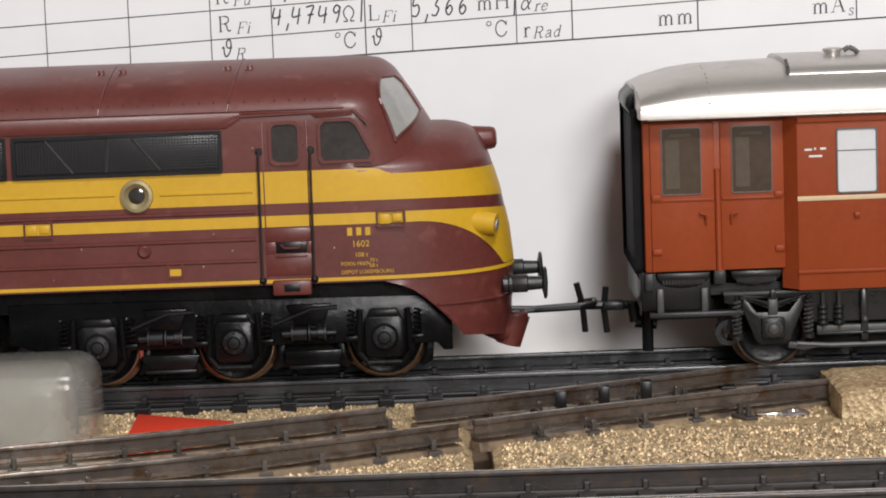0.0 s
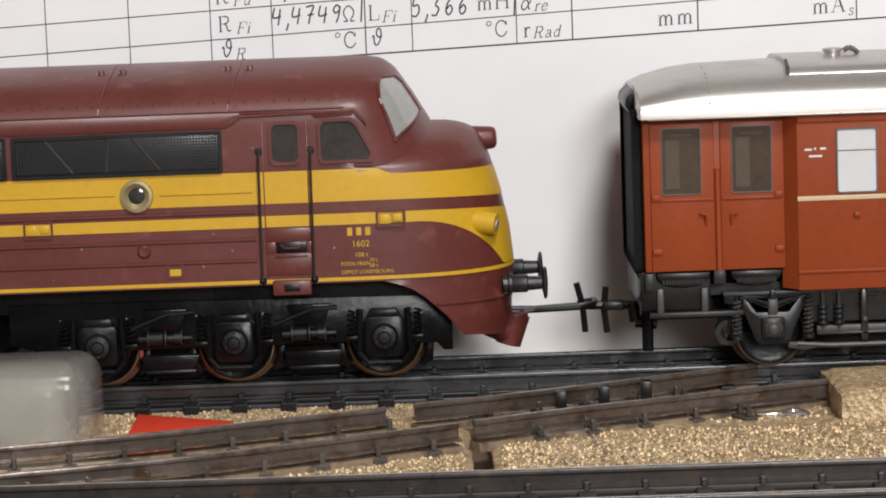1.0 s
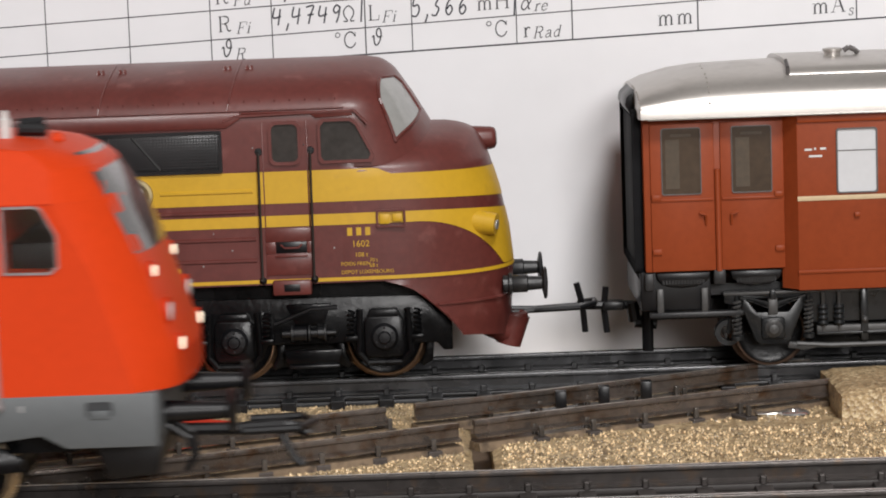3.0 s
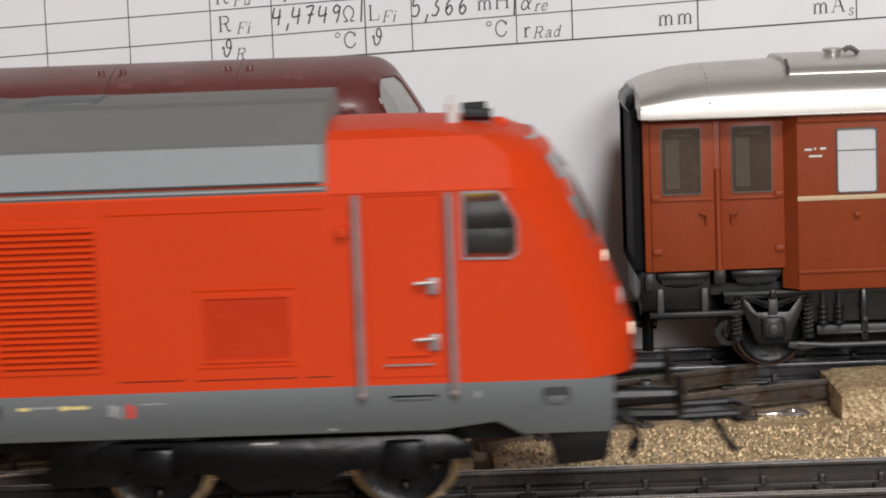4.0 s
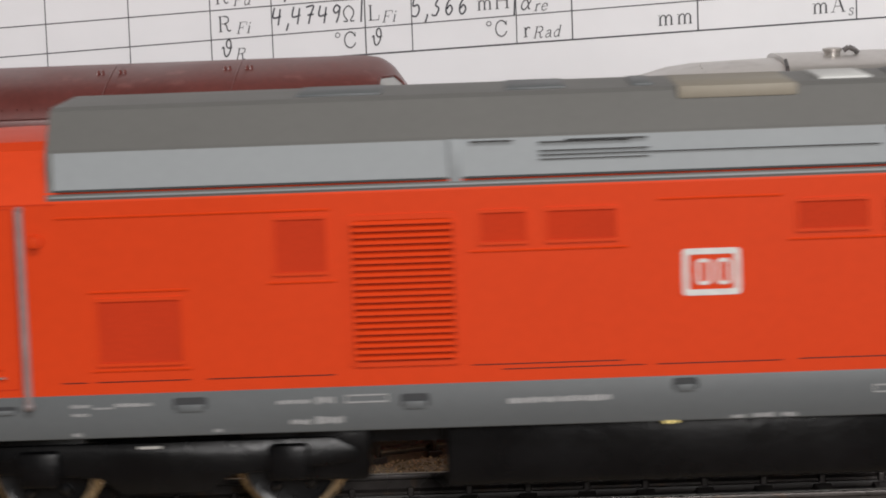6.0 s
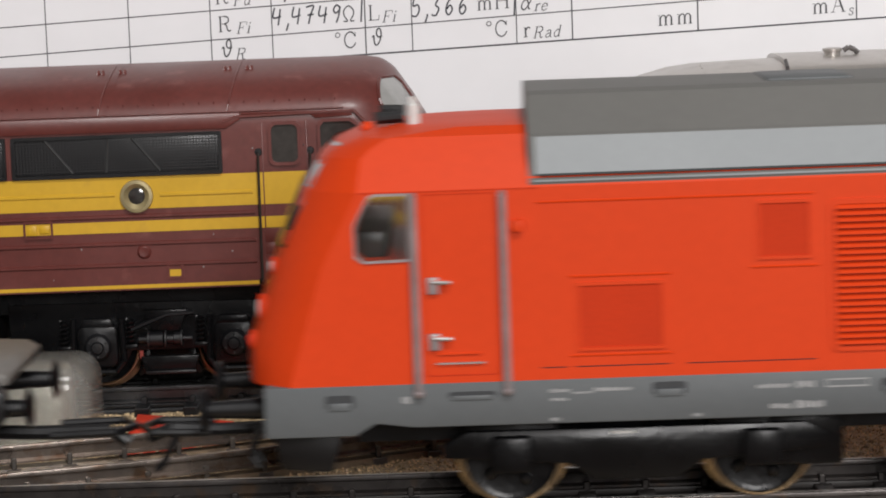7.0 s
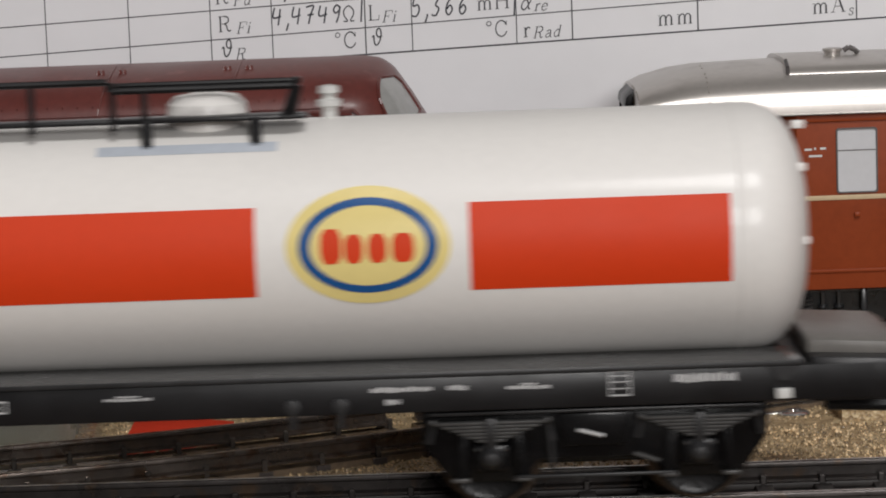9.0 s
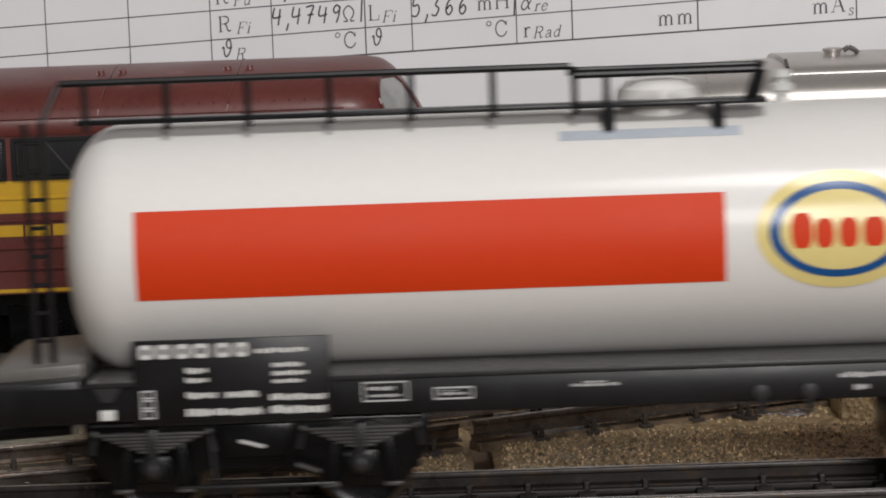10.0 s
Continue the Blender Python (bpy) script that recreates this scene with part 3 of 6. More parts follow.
                    pairs.append(q)
                for c, e in zip(pairs, pairs[1:]):
                    bm.faces.new((c[0], c[1], e[1], e[0]))
            part("letter", bm, mat, sheet, smooth=False)
            x0, z0 = x0 + wide * cap * 1.1, z0 + rise * wide * cap * 1.1

    def stroke(lines, px, py, w, h, pen, mat, lean=0.12):
        """Strokes drawn in a unit box at (px, py) of the table grid, w wide and h high."""
        bm = bmesh.new()
        for ln in lines:
            pts = curve_through([(a, b) for a, b in ln], 0.08) if len(ln) > 2 else ln
            prev = None
            for k, (a, b) in enumerate(pts):
                a2, b2 = pts[min(k + 1, len(pts) - 1)]
                a0, b0 = pts[max(k - 1, 0)]
                dx, dz = (a2 - a0) * w, (b2 - b0) * h
                d = math.hypot(dx, dz) or 1
                x, z = at(px, py)
                x, z = x + (a + lean * b) * w, z + b * h + 0.045 * a * w
                q = (bm.verts.new((x - dz / d * pen, surf(x) - 0.02, z + dx / d * pen)), bm.verts.new((x + dz / d * pen, surf(x) - 0.02, z - dx / d * pen)))
                if prev:
                    bm.faces.new((prev[0], prev[1], q[1], q[0]))
                prev = q
        part("pen_stroke", bm, mat, sheet, smooth=False)

    DIGIT = {"4": [[(0.1, 1), (0.0, 0.45), (0.75, 0.5)], [(0.65, 0.9), (0.5, 0.0)]], "7": [[(0, 0.95), (0.7, 1.0), (0.45, 0.5), (0.3, 0)], [(0.15, 0.5), (0.75, 0.52)]],
             "9": [[(0.7, 0.85), (0.35, 1), (0.1, 0.75), (0.3, 0.55), (0.65, 0.7), (0.7, 0.9), (0.6, 0.4), (0.4, 0)]], ",": [[(0.2, 0.1), (0.15, -0.1), (0.02, -0.3)]],
             "5": [[(0.75, 1), (0.2, 0.95), (0.1, 0.55), (0.5, 0.6), (0.65, 0.3), (0.4, 0.0), (0, 0.05)]], "3": [[(0.1, 0.95), (0.6, 0.95), (0.35, 0.55), (0.65, 0.35), (0.4, 0.0), (0.0, 0.05)]],
             "6": [[(0.65, 1), (0.2, 0.6), (0.1, 0.2), (0.35, 0.0), (0.65, 0.25), (0.45, 0.5), (0.15, 0.3)]], "|": [[(0.3, 1.1), (0.25, -0.1)]],
             "theta": [[(0.05, 0.5), (0.2, 0.6), (0.28, 0.2), (0.5, 0.0), (0.8, 0.25), (0.9, 0.7), (0.75, 1.0), (0.5, 0.95), (0.45, 0.7), (0.65, 0.5), (1.0, 0.55)]]}

    def handwriting(text, px, py, step, w, h):
        for ch in text:
            stroke(DIGIT[ch], px, py, w, h, 0.13, M_PEN)
            px, py = px + step * (0.5 if ch == "," else 1.1), py - 0.045 * step
    word("R", 387, 57)
    word("Fi", 419, 60, 2.8, shear=0.25)
    word("R", 384, 8)
    word("Fd", 415, 11, 2.8, shear=0.25)
    stroke(DIGIT["theta"], 391, 101, 1.7, 2.7, 0.11, M_INK)
    word("R", 415, 106, 2.8, shear=0.25)
    handwriting("4,4749", 484, 46, 21.3, 1.75, 2.9)
    word("\u03a9", 606, 39, 3.75)
    handwriting("|", 636, 36, 20, 1.4, 3.0)
    handwriting("|", 906, 24, 20, 1.4, 3.4)
    word("L", 652, 37)
    word("Fi", 676, 40, 2.8, shear=0.25)
    handwriting("4,4", 484, -4, 20, 1.75, 2.9)
    handwriting("5,366", 729, 30, 21.6, 1.85, 3.1)
    word("mH", 843, 19)
    word("\u03b1", 919, 18, 3.9, shear=0.2)
    word("re", 944, 20, 2.8, shear=0.25)
    word("\u00b0C", 592, 86)
    stroke(DIGIT["theta"], 656, 81, 1.7, 2.7, 0.11, M_INK)
    word("\u00b0C", 859, 66)
    word("r", 924, 66)
    word("Rad", 941, 68, 2.8, shear=0.25)
    word("mm", 1161, 46, 3.9)
    word("mA", 1434, 25, 3.9)
    word("s", 1497, 27, 2.8, shear=0.2)


build_paper()

# ================= small things on the board =================


def build_small_things():
    # milky cover lying beside the track
    cover = thing("plastic_cover", "translucent milky plastic cover with a rounded end lying on the cork", "plastic cover", pose(-0.0512, 0.3830, -0.0008))
    shell = box(-30, 0, -9, 9, -4.2, 9.0)
    bmesh.ops.bevel(shell, geom=[e for e in shell.edges if max(v.co.z for v in e.verts) > 0], offset=3.6, segments=6, affect="EDGES", profile=0.5)
    part("shell", shell, M_FROST, cover, "clear frosted shell")
    core = box(-29, -3.9, -7.2, 7, -4.0, 6.9)
    bmesh.ops.bevel(core, geom=[e for e in core.edges if max(v.co.z for v in e.verts) > 0], offset=2.6, segments=5, affect="EDGES", profile=0.5)
    part("core", core, M_MILK, cover, "opaque milky core")
    part("base_plate", box(-0.4, 2.2, -9, -5, -4.2, -2.6, 0.3), M_FROST, cover, "clear base tab")
    eye = thing("metal_eyelet", "small shiny metal eyelet lying on the cork beside the rail", "eyelet", pose(0.0502, 0.3800, -0.0035))
    part("ring", lathe([(0.9, 0.0), (1.0, 0.35), (1.5, 0.45), (2.1, 0.25), (2.3, 0.0)], (0, 0, 0), "z", 24, caps=False), M_CHROME, eye)
    part("tab", box(-5.5, -1.6, -0.9, 0.9, 0.0, 0.25, 0.1), M_CHROME, eye, "thin metal tab")
    # red plate
    plate = prism([(-46.8, 368), (-47.2, 397.0), (-32, 388.5), (-30.5, 376)], -4.0, -3.3, bevel=0.08)
    bmesh.ops.rotate(plate, verts=plate.verts, cent=(0, 0, 0), matrix=Matrix(((1, 0, 0), (0, 0, 1), (0, 1, 0))))
    tagged(part("red_plate", plate, M_REDPLATE), "flat bright red plastic plate on the cork by the track", "plastic plate")


build_small_things()

# ================= standing diesel locomotive =================


def shell_point(s, z, W, x0, xf, xb, p=0.8, q=0.8):
    """A point on a hull at height z: s from 0 (rear of the flat side) over 1 (start of the nose) to 2 (its tip)."""
    if s <= 1:
        return (xb + (x0 - xb) * s, -W, z)
    a = (s - 1) * math.pi / 2
    return (x0 + (xf - x0) * max(math.sin(a), 0) ** p, -W * max(math.cos(a), 0) ** q, z)


def diesel_params(z):
    W = 17.3 if z <= 40.5 else 17.3 * max(1 - min((z - 40.5) / 8.6, 1) ** 2.2, 0.0004) ** 0.55
    xf = smooth_at([(8, -6), (33.3, -6), (33.5, 1.4), (38.7, -1.2), (43, -3.7), (47.2, -6.5), (48.6, -8.4), (49.1, -11)], z)
    x0 = smooth_at([(8, -15.5), (40, -15.0), (49.1, -16)], z)
    return W, x0, xf


def nose_params(z):
    W = smooth_at([(8, 17.2), (32.7, 17.2), (33.3, 16.95), (34.5, 15.9), (36, 13.9), (37.2, 11.2), (38, 8.2), (38.5, 4.5), (38.7, 0.3)], z)
    xf = smooth_at([(8, 9.6), (12, 10.6), (16, 11.0), (22, 10.4), (28, 9.2), (33.5, 7.6), (36, 6.6), (37.4, 5.4), (38.2, 3.6), (38.7, 1.0)], z)
    return W, -13.0, xf


def diesel_point(s, z, off=0.0, xb=-205.0):
    W, x0, xf = diesel_params(z)
    W, xf = W + off, xf + off
    return shell_point(s, z, W, x0, xf, xb)


def nose_point(s, z, off=0.0, xb=-205.0):
    W, x0, xf = nose_params(z)
    return shell_point(s, z, (17.3 if s <= 1 else W) + off, x0, xf + off, xb)


def diesel_patch(ss, zlo, zhi, off=0.08, nz=6):
    """A skin on the hull over the parameters ss, between two heights given as functions of s."""
    rings = []
    for s in ss:
        a, b = zlo(s), zhi(s)
        rings.append([nose_point(s, a + (b - a) * k / nz, off) for k in range(nz + 1)])
    return loft(rings, close=False, caps=False)


def s_of(x):
    return (x + 205.0) / (-13 + 205.0)


def build_wheel(parent, x, y, z, r, mat, name="wheel", seg=36, spokes=0):
    w = part(name, lathe([(r * 0.2, -1.6), (r * 0.8, -1.2), (r * 0.92, -1.5), (r * 0.94, 0.6), (r * 0.3, 1.2)], axis="y", seg=seg), M_DEEPBLACK, parent)
    part("tyre", lathe([(r * 0.92, -1.55), (r * 0.94, -1.75), (r * 0.985, -1.7), (r, -1.5), (r, 0.5), (r + 0.7, 0.8), (r + 0.7, 1.2), (r * 0.86, 1.25)], axis="y", seg=seg, caps=False), mat, w, "worn metal tyre")
    w.matrix_basis = pose(x * MM, y * MM, z * MM)
    return w


def build_diesel():
    d = thing("diesel_locomotive", "maroon diesel locomotive with yellow stripes standing on the rear track", "model locomotive", pose(0, 0.4108, 0))
    # hull
    zs = [16.2 + (40.5 - 16.2) * i / 26 for i in range(27)] + [40.5 + 8.6 * math.sin(radians(a)) for a in range(6, 91, 6)]
    zs = sorted(set(zs + [33.3, 33.5, 38.2, 38.7, 37.4, 36.8]))
    rings = []
    ss = [0.0, 0.5, 1.0] + [1 + k / 18 for k in range(1, 19)]
    for z in zs:
        near = [diesel_point(s, z) for s in ss]
        far = [(x, -y, z2) for x, y, z2 in near[::-1]][1:]
        rings.append(near + far)
    body = part("body", loft(rings), M_MAROON, d)
    rings = []
    for z in [16.2 + (34 - 16.2) * i / 16 for i in range(17)] + [34.8, 35.5, 36.1, 36.7, 37.2, 37.6, 38, 38.3, 38.5, 38.62, 38.7]:
        near = [(-15.0, nose_point(1, z)[1], z)] + [nose_point(1 + k / 18, z) for k in range(19)]
        rings.append(near + [(x, -y, z2) for x, y, z2 in near[::-1]][1:])
    part("nose", loft(rings), M_MAROON, d, "rounded maroon bonnet")
    # stripes
    run = [s_of(-205), s_of(-100), s_of(-27.2)] + [0.97, 1.0] + [1 + k / 40 for k in range(1, 41)]
    def nose(s, k=2.0):
        return max(0, s - 1) ** k
    part("stripe", diesel_patch(run, lambda s: 28.4 - 1.4 * nose(s), lambda s: 33.2 - 0.9 * min(1, max(0, s - 1.07) / 0.05) - 0.5 * nose(s)), M_YELLOW, body, "broad yellow stripe")
    part("stripe", diesel_patch(run, lambda s: max(17.1, 24.9 - 28 * max(0, s - 1.2) ** 2), lambda s: 26.6 - 1.5 * nose(s), nz=8), M_YELLOW, body, "yellow stripe that widens on the nose")
    part("stripe", diesel_patch(run, lambda s: 16.45, lambda s: 17.0, nz=2), M_YELLOW, body, "thin yellow sill line")
    # windscreen: both panes
    rings = []
    for i in range(17):
        u = (i / 16) ** 1.3
        s = 1.335 + (1.80 - 1.335) * u
        lo = 36.9 + 3.8 * u ** 0.7
        hi = 46.2 - 2.9 * max(0, 1 - u / 0.3) ** 2 - 1.1 * max(0, u - 0.8) / 0.2
        rings.append([diesel_point(s, lo + (hi - lo) * k / 8, 0.14) for k in range(9)])
    part("windscreen", loft(rings, close=False, caps=False), M_CLEAR, body, "pale grey windscreen pane")
    part("windscreen", loft([[(x, -y, z) for x, y, z in r] for r in rings], close=False, caps=False), M_CLEAR, body, "pale grey windscreen pane")
    edge = [rings[0][k] for k in range(9)] + [r[8] for r in rings[1:]] + [rings[-1][k] for k in range(7, -1, -1)] + [r[0] for r in rings[-2::-1]]
    part("windscreen_frame", rods(edge, 0.28, 6), M_MAROON, body)
    Y = -17.3
    # eaves and roof ribs, bolts
    part("eaves_strip", box(-205, -14.0, Y - 0.02, Y + 0.5, 42.3, 42.5, 0.08), M_MAROON, body)
    for x in (-50.6, -31.4):
        pts = [diesel_point(0.5, z) for z in [42.3 + 6.6 * math.sin(radians(a)) for a in range(0, 91, 9)]]
        part("roof_seam", rods([(x + 1.6 * (p[2] - 42.3) / 6.6, p[1] - 0.05, p[2]) for p in pts], 0.16, 6), M_MAROON, body)
        part("roof_strap", loft([[(x + 0.7 + 1.6 * (p[2] - 42.3) / 6.6, p[1] - 0.1, p[2] + 0.04), (x + 1.3 + 1.6 * (p[2] - 42.3) / 6.6, p[1] - 0.1, p[2] + 0.04)] for p in pts], close=False, caps=False), M_MAROON, body)
        for k, dk in enumerate((-0.9, -0.2, 2.4, 3.1)):
            lug = part("lifting_eye", rods([(x + dk, -8.2, 47.5), (x + dk + 0.25, -7.7, 48.5), (x + dk + 0.5, -8.3, 47.7)], 0.24, 6), M_MAROON, body)
            part("eye_bolt", ball((x + dk + 0.2, -8.4, 47.4 + 0.2 * (k % 2)), 0.3, u=8, v=6), M_DEEPBLACK, lug)
    rng = random.Random(2)
    me = None
    for k in range(44):
        x = -112 + 2.25 * k
        if me is None:
            me = part("rivet", ball((0, 0, 0), 0.11, u=6, v=4), M_MAROON, body)
            me.matrix_basis = pose(x * MM, -16.45 * MM, 43.8 * MM)
        else:
            o = new("rivet", me.data)
            o.parent = body
            o.matrix_basis = pose(x * MM, -16.45 * MM, 43.8 * MM)
    part("roof_knob", ball((-35.1, -16.9, 41.2), 0.75, u=12, v=8), M_MAROON, body)
    # grille windows
    for x0, x1 in ((-63.6, -32.3), (-98, -64.4)):
        g = part("grille", box(x0, x1, Y - 0.15, Y + 1, 33.4, 39.5, 0.12), M_BLACK, body, "black wire mesh grille")
        bm = bmesh.new()
        k = int((x1 - x0) / 0.46)
        for i in range(1, k):
            x = x0 + (x1 - x0) * i / k
            box(x - 0.08, x + 0.08, Y - 0.26, Y - 0.16, 33.9, 39.0, 0, bm)
        for i in range(1, 12):
            z = 33.9 + 5.1 * i / 12
            box(x0 + 0.4, x1 - 0.4, Y - 0.3, Y - 0.2, z - 0.08, z + 0.08, 0, bm)
        part("wire_mesh", bm, M_MESH, g, smooth=False)
        for a, b in (((x0 + 5, 39), (x0 + 9, 34)), ((x0 + 14, 34), (x0 + 14.5, 39)), ((x0 + 18, 39), (x0 + 22, 34))):
            part("brace", rods([(a[0], Y + 0.08, a[1]), (b[0], Y + 0.08, b[1])], 0.5, 4), M_BRACE, g)
        part("grille_frame", ring_frame(rounded(x0, x1, 33.3, 39.6, 0.3, 2), rounded(x0 + 0.5, x1 - 0.5, 33.8, 39.1, 0.2, 2), Y - 0.5, Y - 0.1), M_BLACK, g)
    # cab door and windows
    part("cab_window", prism(rounded(-24.9, -21.0, 34.6, 40.2, 0.9), Y - 0.12, Y + 0.6), M_DARKGLASS, body, "dark cab door window")
    part("window_frame", ring_frame(rounded(-25.4, -20.5, 34.1, 40.7, 1.2), rounded(-24.9, -21.0, 34.6, 40.2, 0.9), Y - 0.45, Y + 0.1), M_MAROON, body)
    win = [(-17.2, 34.6), (-10.6, 34.6), (-10.2, 35.4), (-12.4, 39.8), (-13.2, 40.4), (-17.0, 40.4), (-17.6, 39.7), (-17.6, 35.2)]
    cx, cz = -14.2, 37.4
    part("cab_window", prism(win, Y - 0.12, Y + 0.6), M_DARKGLASS, body, "dark slanted cab side window")
    part("window_frame", ring_frame([(cx + (x - cx) * 1.13, cz + (z - cz) * 1.16) for x, z in win], win, Y - 0.5, Y + 0.1), M_MAROON, body)
    part("rain_strip", rods([(-32, Y - 0.2, 40.9), (-30, Y - 0.2, 41.6), (-20, Y - 0.2, 41.8), (-12.5, Y - 0.2, 41.9), (-10.6, Y - 0.1, 39.9)], 0.25, 6), M_MAROON, body)
    for x in (-26.3, -19.7):
        part("door_edge", box(x - 0.1, x + 0.1, Y - 0.1, Y + 0.2, 17.4, 40.6, 0.04), M_MAROON, body)
    # shallow upper side panel that ends in a slant before the cab
    part("side_panel", prism([(-205, 39.9), (-31.6, 39.9), (-29.4, 41.2), (-29.4, 42.2), (-205, 42.2)], Y - 0.32, Y + 0.2, bevel=0.1), M_MAROON, body)
    part("cab_panel", prism([(-29.2, 41.9), (-19.4, 41.9), (-18.2, 41.0), (-12.8, 41.2), (-12.8, 42.2), (-29.2, 42.2)], Y - 0.3, Y + 0.2, bevel=0.08), M_MAROON, body)
    for x in (-26.9, -19.2):
        part("handrail_socket", lathe([(0.1, -0.12), (0.5, -0.1), (0.65, 0.05)], (x, Y, 36.2), "y", 14), M_BLACK, body)
    for k in range(26):
        rx, rz = rng.uniform(-72, -14), rng.uniform(17.5, 42)
        part("paint_chip", ball((rx, Y - 0.02, rz), rng.uniform(0.07, 0.15), scale=(1, 0.4, rng.uniform(0.6, 1.4)), u=6, v=4), M_FADED if k % 3 else M_BLACK, body, "small chip in the paint")
    for x in (-26.9, -19.2):
        part("handrail", rods([(x, Y, 36.0), (x, Y - 1.2, 35.8), (x - 0.1, Y - 1.2, 17.2), (x - 0.1, Y, 16.9)], 0.18, 8), M_WIRE, body, "thin dark wire handrail")
        part("handrail_foot", ball((x - 0.1, Y - 0.3, 16.9), 0.6, u=10, v=6), M_BLACK, body)
    # steps and recess in the door
    part("step_recess", box(-24.9, -20.3, Y - 0.06, Y + 0.3, 20.9, 22.6, 0.05), M_BLACK, body)
    part("step_lip", box(-25, -20.2, Y - 0.5, Y, 20.3, 20.75, 0.1), M_MAROON, body)
    for x0, x1, z0, z1 in ((-26.4, -19.6, 22.65, 24.7), (-26.4, -19.6, 17.6, 20.85), (-26.4, -24.95, 20.87, 22.63), (-20.25, -19.6, 20.87, 22.63)):
        part("door_panel", box(x0, x1, Y - 0.2, Y + 0.2, z0, z1, 0.05), M_MAROON, body)
    part("step_handle", rods([(-24.2, Y - 0.1, 22.2), (-23.6, Y - 0.35, 21.7), (-21.6, Y - 0.35, 21.7), (-21.0, Y - 0.1, 22.2)], 0.16, 6), M_MAROON, body)
    st = part("step", box(-25.6, -19.8, Y - 0.8, Y + 2, 14.6, 16.9, 0.3), M_MAROON, body)
    part("step_hollow", box(-23.9, -21.5, Y - 0.86, Y - 0.7, 15.2, 16.3, 0.05), M_BLACK, st)
    # beads along the side
    for x0, x1, z, mt in ((-54.8, -48.5, 30.6, M_YELLOW), (-98, -54.8, 30.6, M_YELLOW), (-41.8, -28.0, 30.4, M_YELLOW), (-100, -27.8, 27.3, M_MAROON), (-100, -27.8, 23.2, M_MAROON), (-100, -27.8, 20.0, M_MAROON)):
        part("bead", rods([(x0, Y, z), (x1, Y, z)], 0.32, 6), mt, body)
    # porthole
    port = part("porthole", lathe([(1.0, 0.1), (1.9, -0.7), (2.4, -0.65), (2.55, 0.2)], (-45.3, Y, 30.3), "y", 28, caps=False), M_PORT, body, "round chrome-rimmed porthole")
    part("porthole_glass", lathe([(0.05, -0.25), (0.9, -0.2), (1.25, -0.1), (1.3, 0.2)], (-45.3, Y, 30.3), "y", 28), M_DARKGLASS, port)
    for x, z, mt in ((-60.2, 25.7, M_YELLOW), (-7.6, 25.6, M_YELLOW)):
        h = part("hatch", ring_frame(rounded(x - 2.2, x + 2.2, z - 1.35, z + 1.35, 0.2, 2), rounded(x - 1.9, x + 1.9, z - 1.05, z + 1.05, 0.2, 2), Y - 0.35, Y), M_MAROON, body)
        part("hatch_box", box(x - 1.7, x - 0.2, Y - 0.3, Y, z - 0.8, z + 0.7, 0.1), mt, h)
        part("hatch_box", box(x + 0.2, x + 1.7, Y - 0.3, Y, z - 0.5, z + 0.7, 0.1), mt, h)
    part("filler_cap", lathe([(0.05, -0.3), (0.7, -0.35), (1.0, -0.15), (1.15, 0.1)], (-44.6, Y, 21.9), "y", 20), M_MAROON, body)
    part("tail_hatch", ring_frame(rounded(-41.4, -38.8, 17.7, 20.2, 0.2, 2), rounded(-41.0, -39.2, 18.1, 19.8, 0.2, 2), Y - 0.2, Y), M_MAROON, body)
    part("yellow_label", box(-40.9, -39.2, Y - 0.15, Y, 18.0, 19.1), M_YELLOW, body, smooth=False)
    # lettering: company initials as bars, the rest as painted
    for k in range(3):
        x = -14.2 + 1.35 * k
        part("initial_bar", box(x, x + 0.75, Y - 0.03, Y, 23.2, 24.4), M_YELLOW, body, smooth=False)
    lettering("1602", 1.35, facing(-13.6, Y - 0.03, 21.5, 0), M_YELLOW, body)
    lettering("108 t", 0.95, facing(-13.2, Y - 0.03, 20.0, 0), M_YELLOW, body)
    lettering("POIDS FREIN", 0.78, facing(-15.3, Y - 0.03, 18.7, 0), M_YELLOW, body)
    lettering("70 t", 0.75, facing(-11.0, Y - 0.03, 19.2, 0), M_YELLOW, body)
    lettering("68 t", 0.75, facing(-11.0, Y - 0.03, 18.4, 0), M_YELLOW, body)
    lettering("DEPOT LUXEMBOURG", 0.78, facing(-15.3, Y - 0.03, 17.45, 0), M_YELLOW, body)
    # nose: lamps, pilot, buffers
    part("top_lamp", lathe([(0.3, -0.1), (1.3, 0.1), (1.6, -0.15), (1.75, -0.6), (1.95, -3.5), (2.1, -7)], (8.7, 0, 35.6), "x", 24), M_MAROON, body, "round lamp housing on the nose")
    part("top_lamp_glass", lathe([(0.05, 0.3), (1.0, 0.25), (1.2, 0.05)], (8.7, 0, 35.6), "x", 20), M_CLEAR, body)
    for sgn in (-1, 1):
        hl = part("headlight", rod((3.0, sgn * 10.6, 24.2), (8.2, sgn * 12.2, 23.5), 2.1, 24, r2=1.65), M_YELLOW, body, "round yellow headlight housing")
        part("headlight_lens", rod((8.15, sgn * 12.2, 23.5), (8.4, sgn * 12.27, 23.46), 0.75, 20), M_CLEAR, hl)
        bf = part("buffer", rod((9, sgn * 9.0, 13.9), (15.1, sgn * 9.0, 13.9), 1.35, 20, r2=1.0), M_GREYBLACK, d, "black round buffer")
        part("buffer_plate", lathe([(0.1, 0.35), (2.1, 0.2), (2.5, 0.0), (2.4, -0.3), (1.0, -0.6)], (15.5, sgn * 9.0, 13.9), "x", 28), M_GREYBLACK, bf)
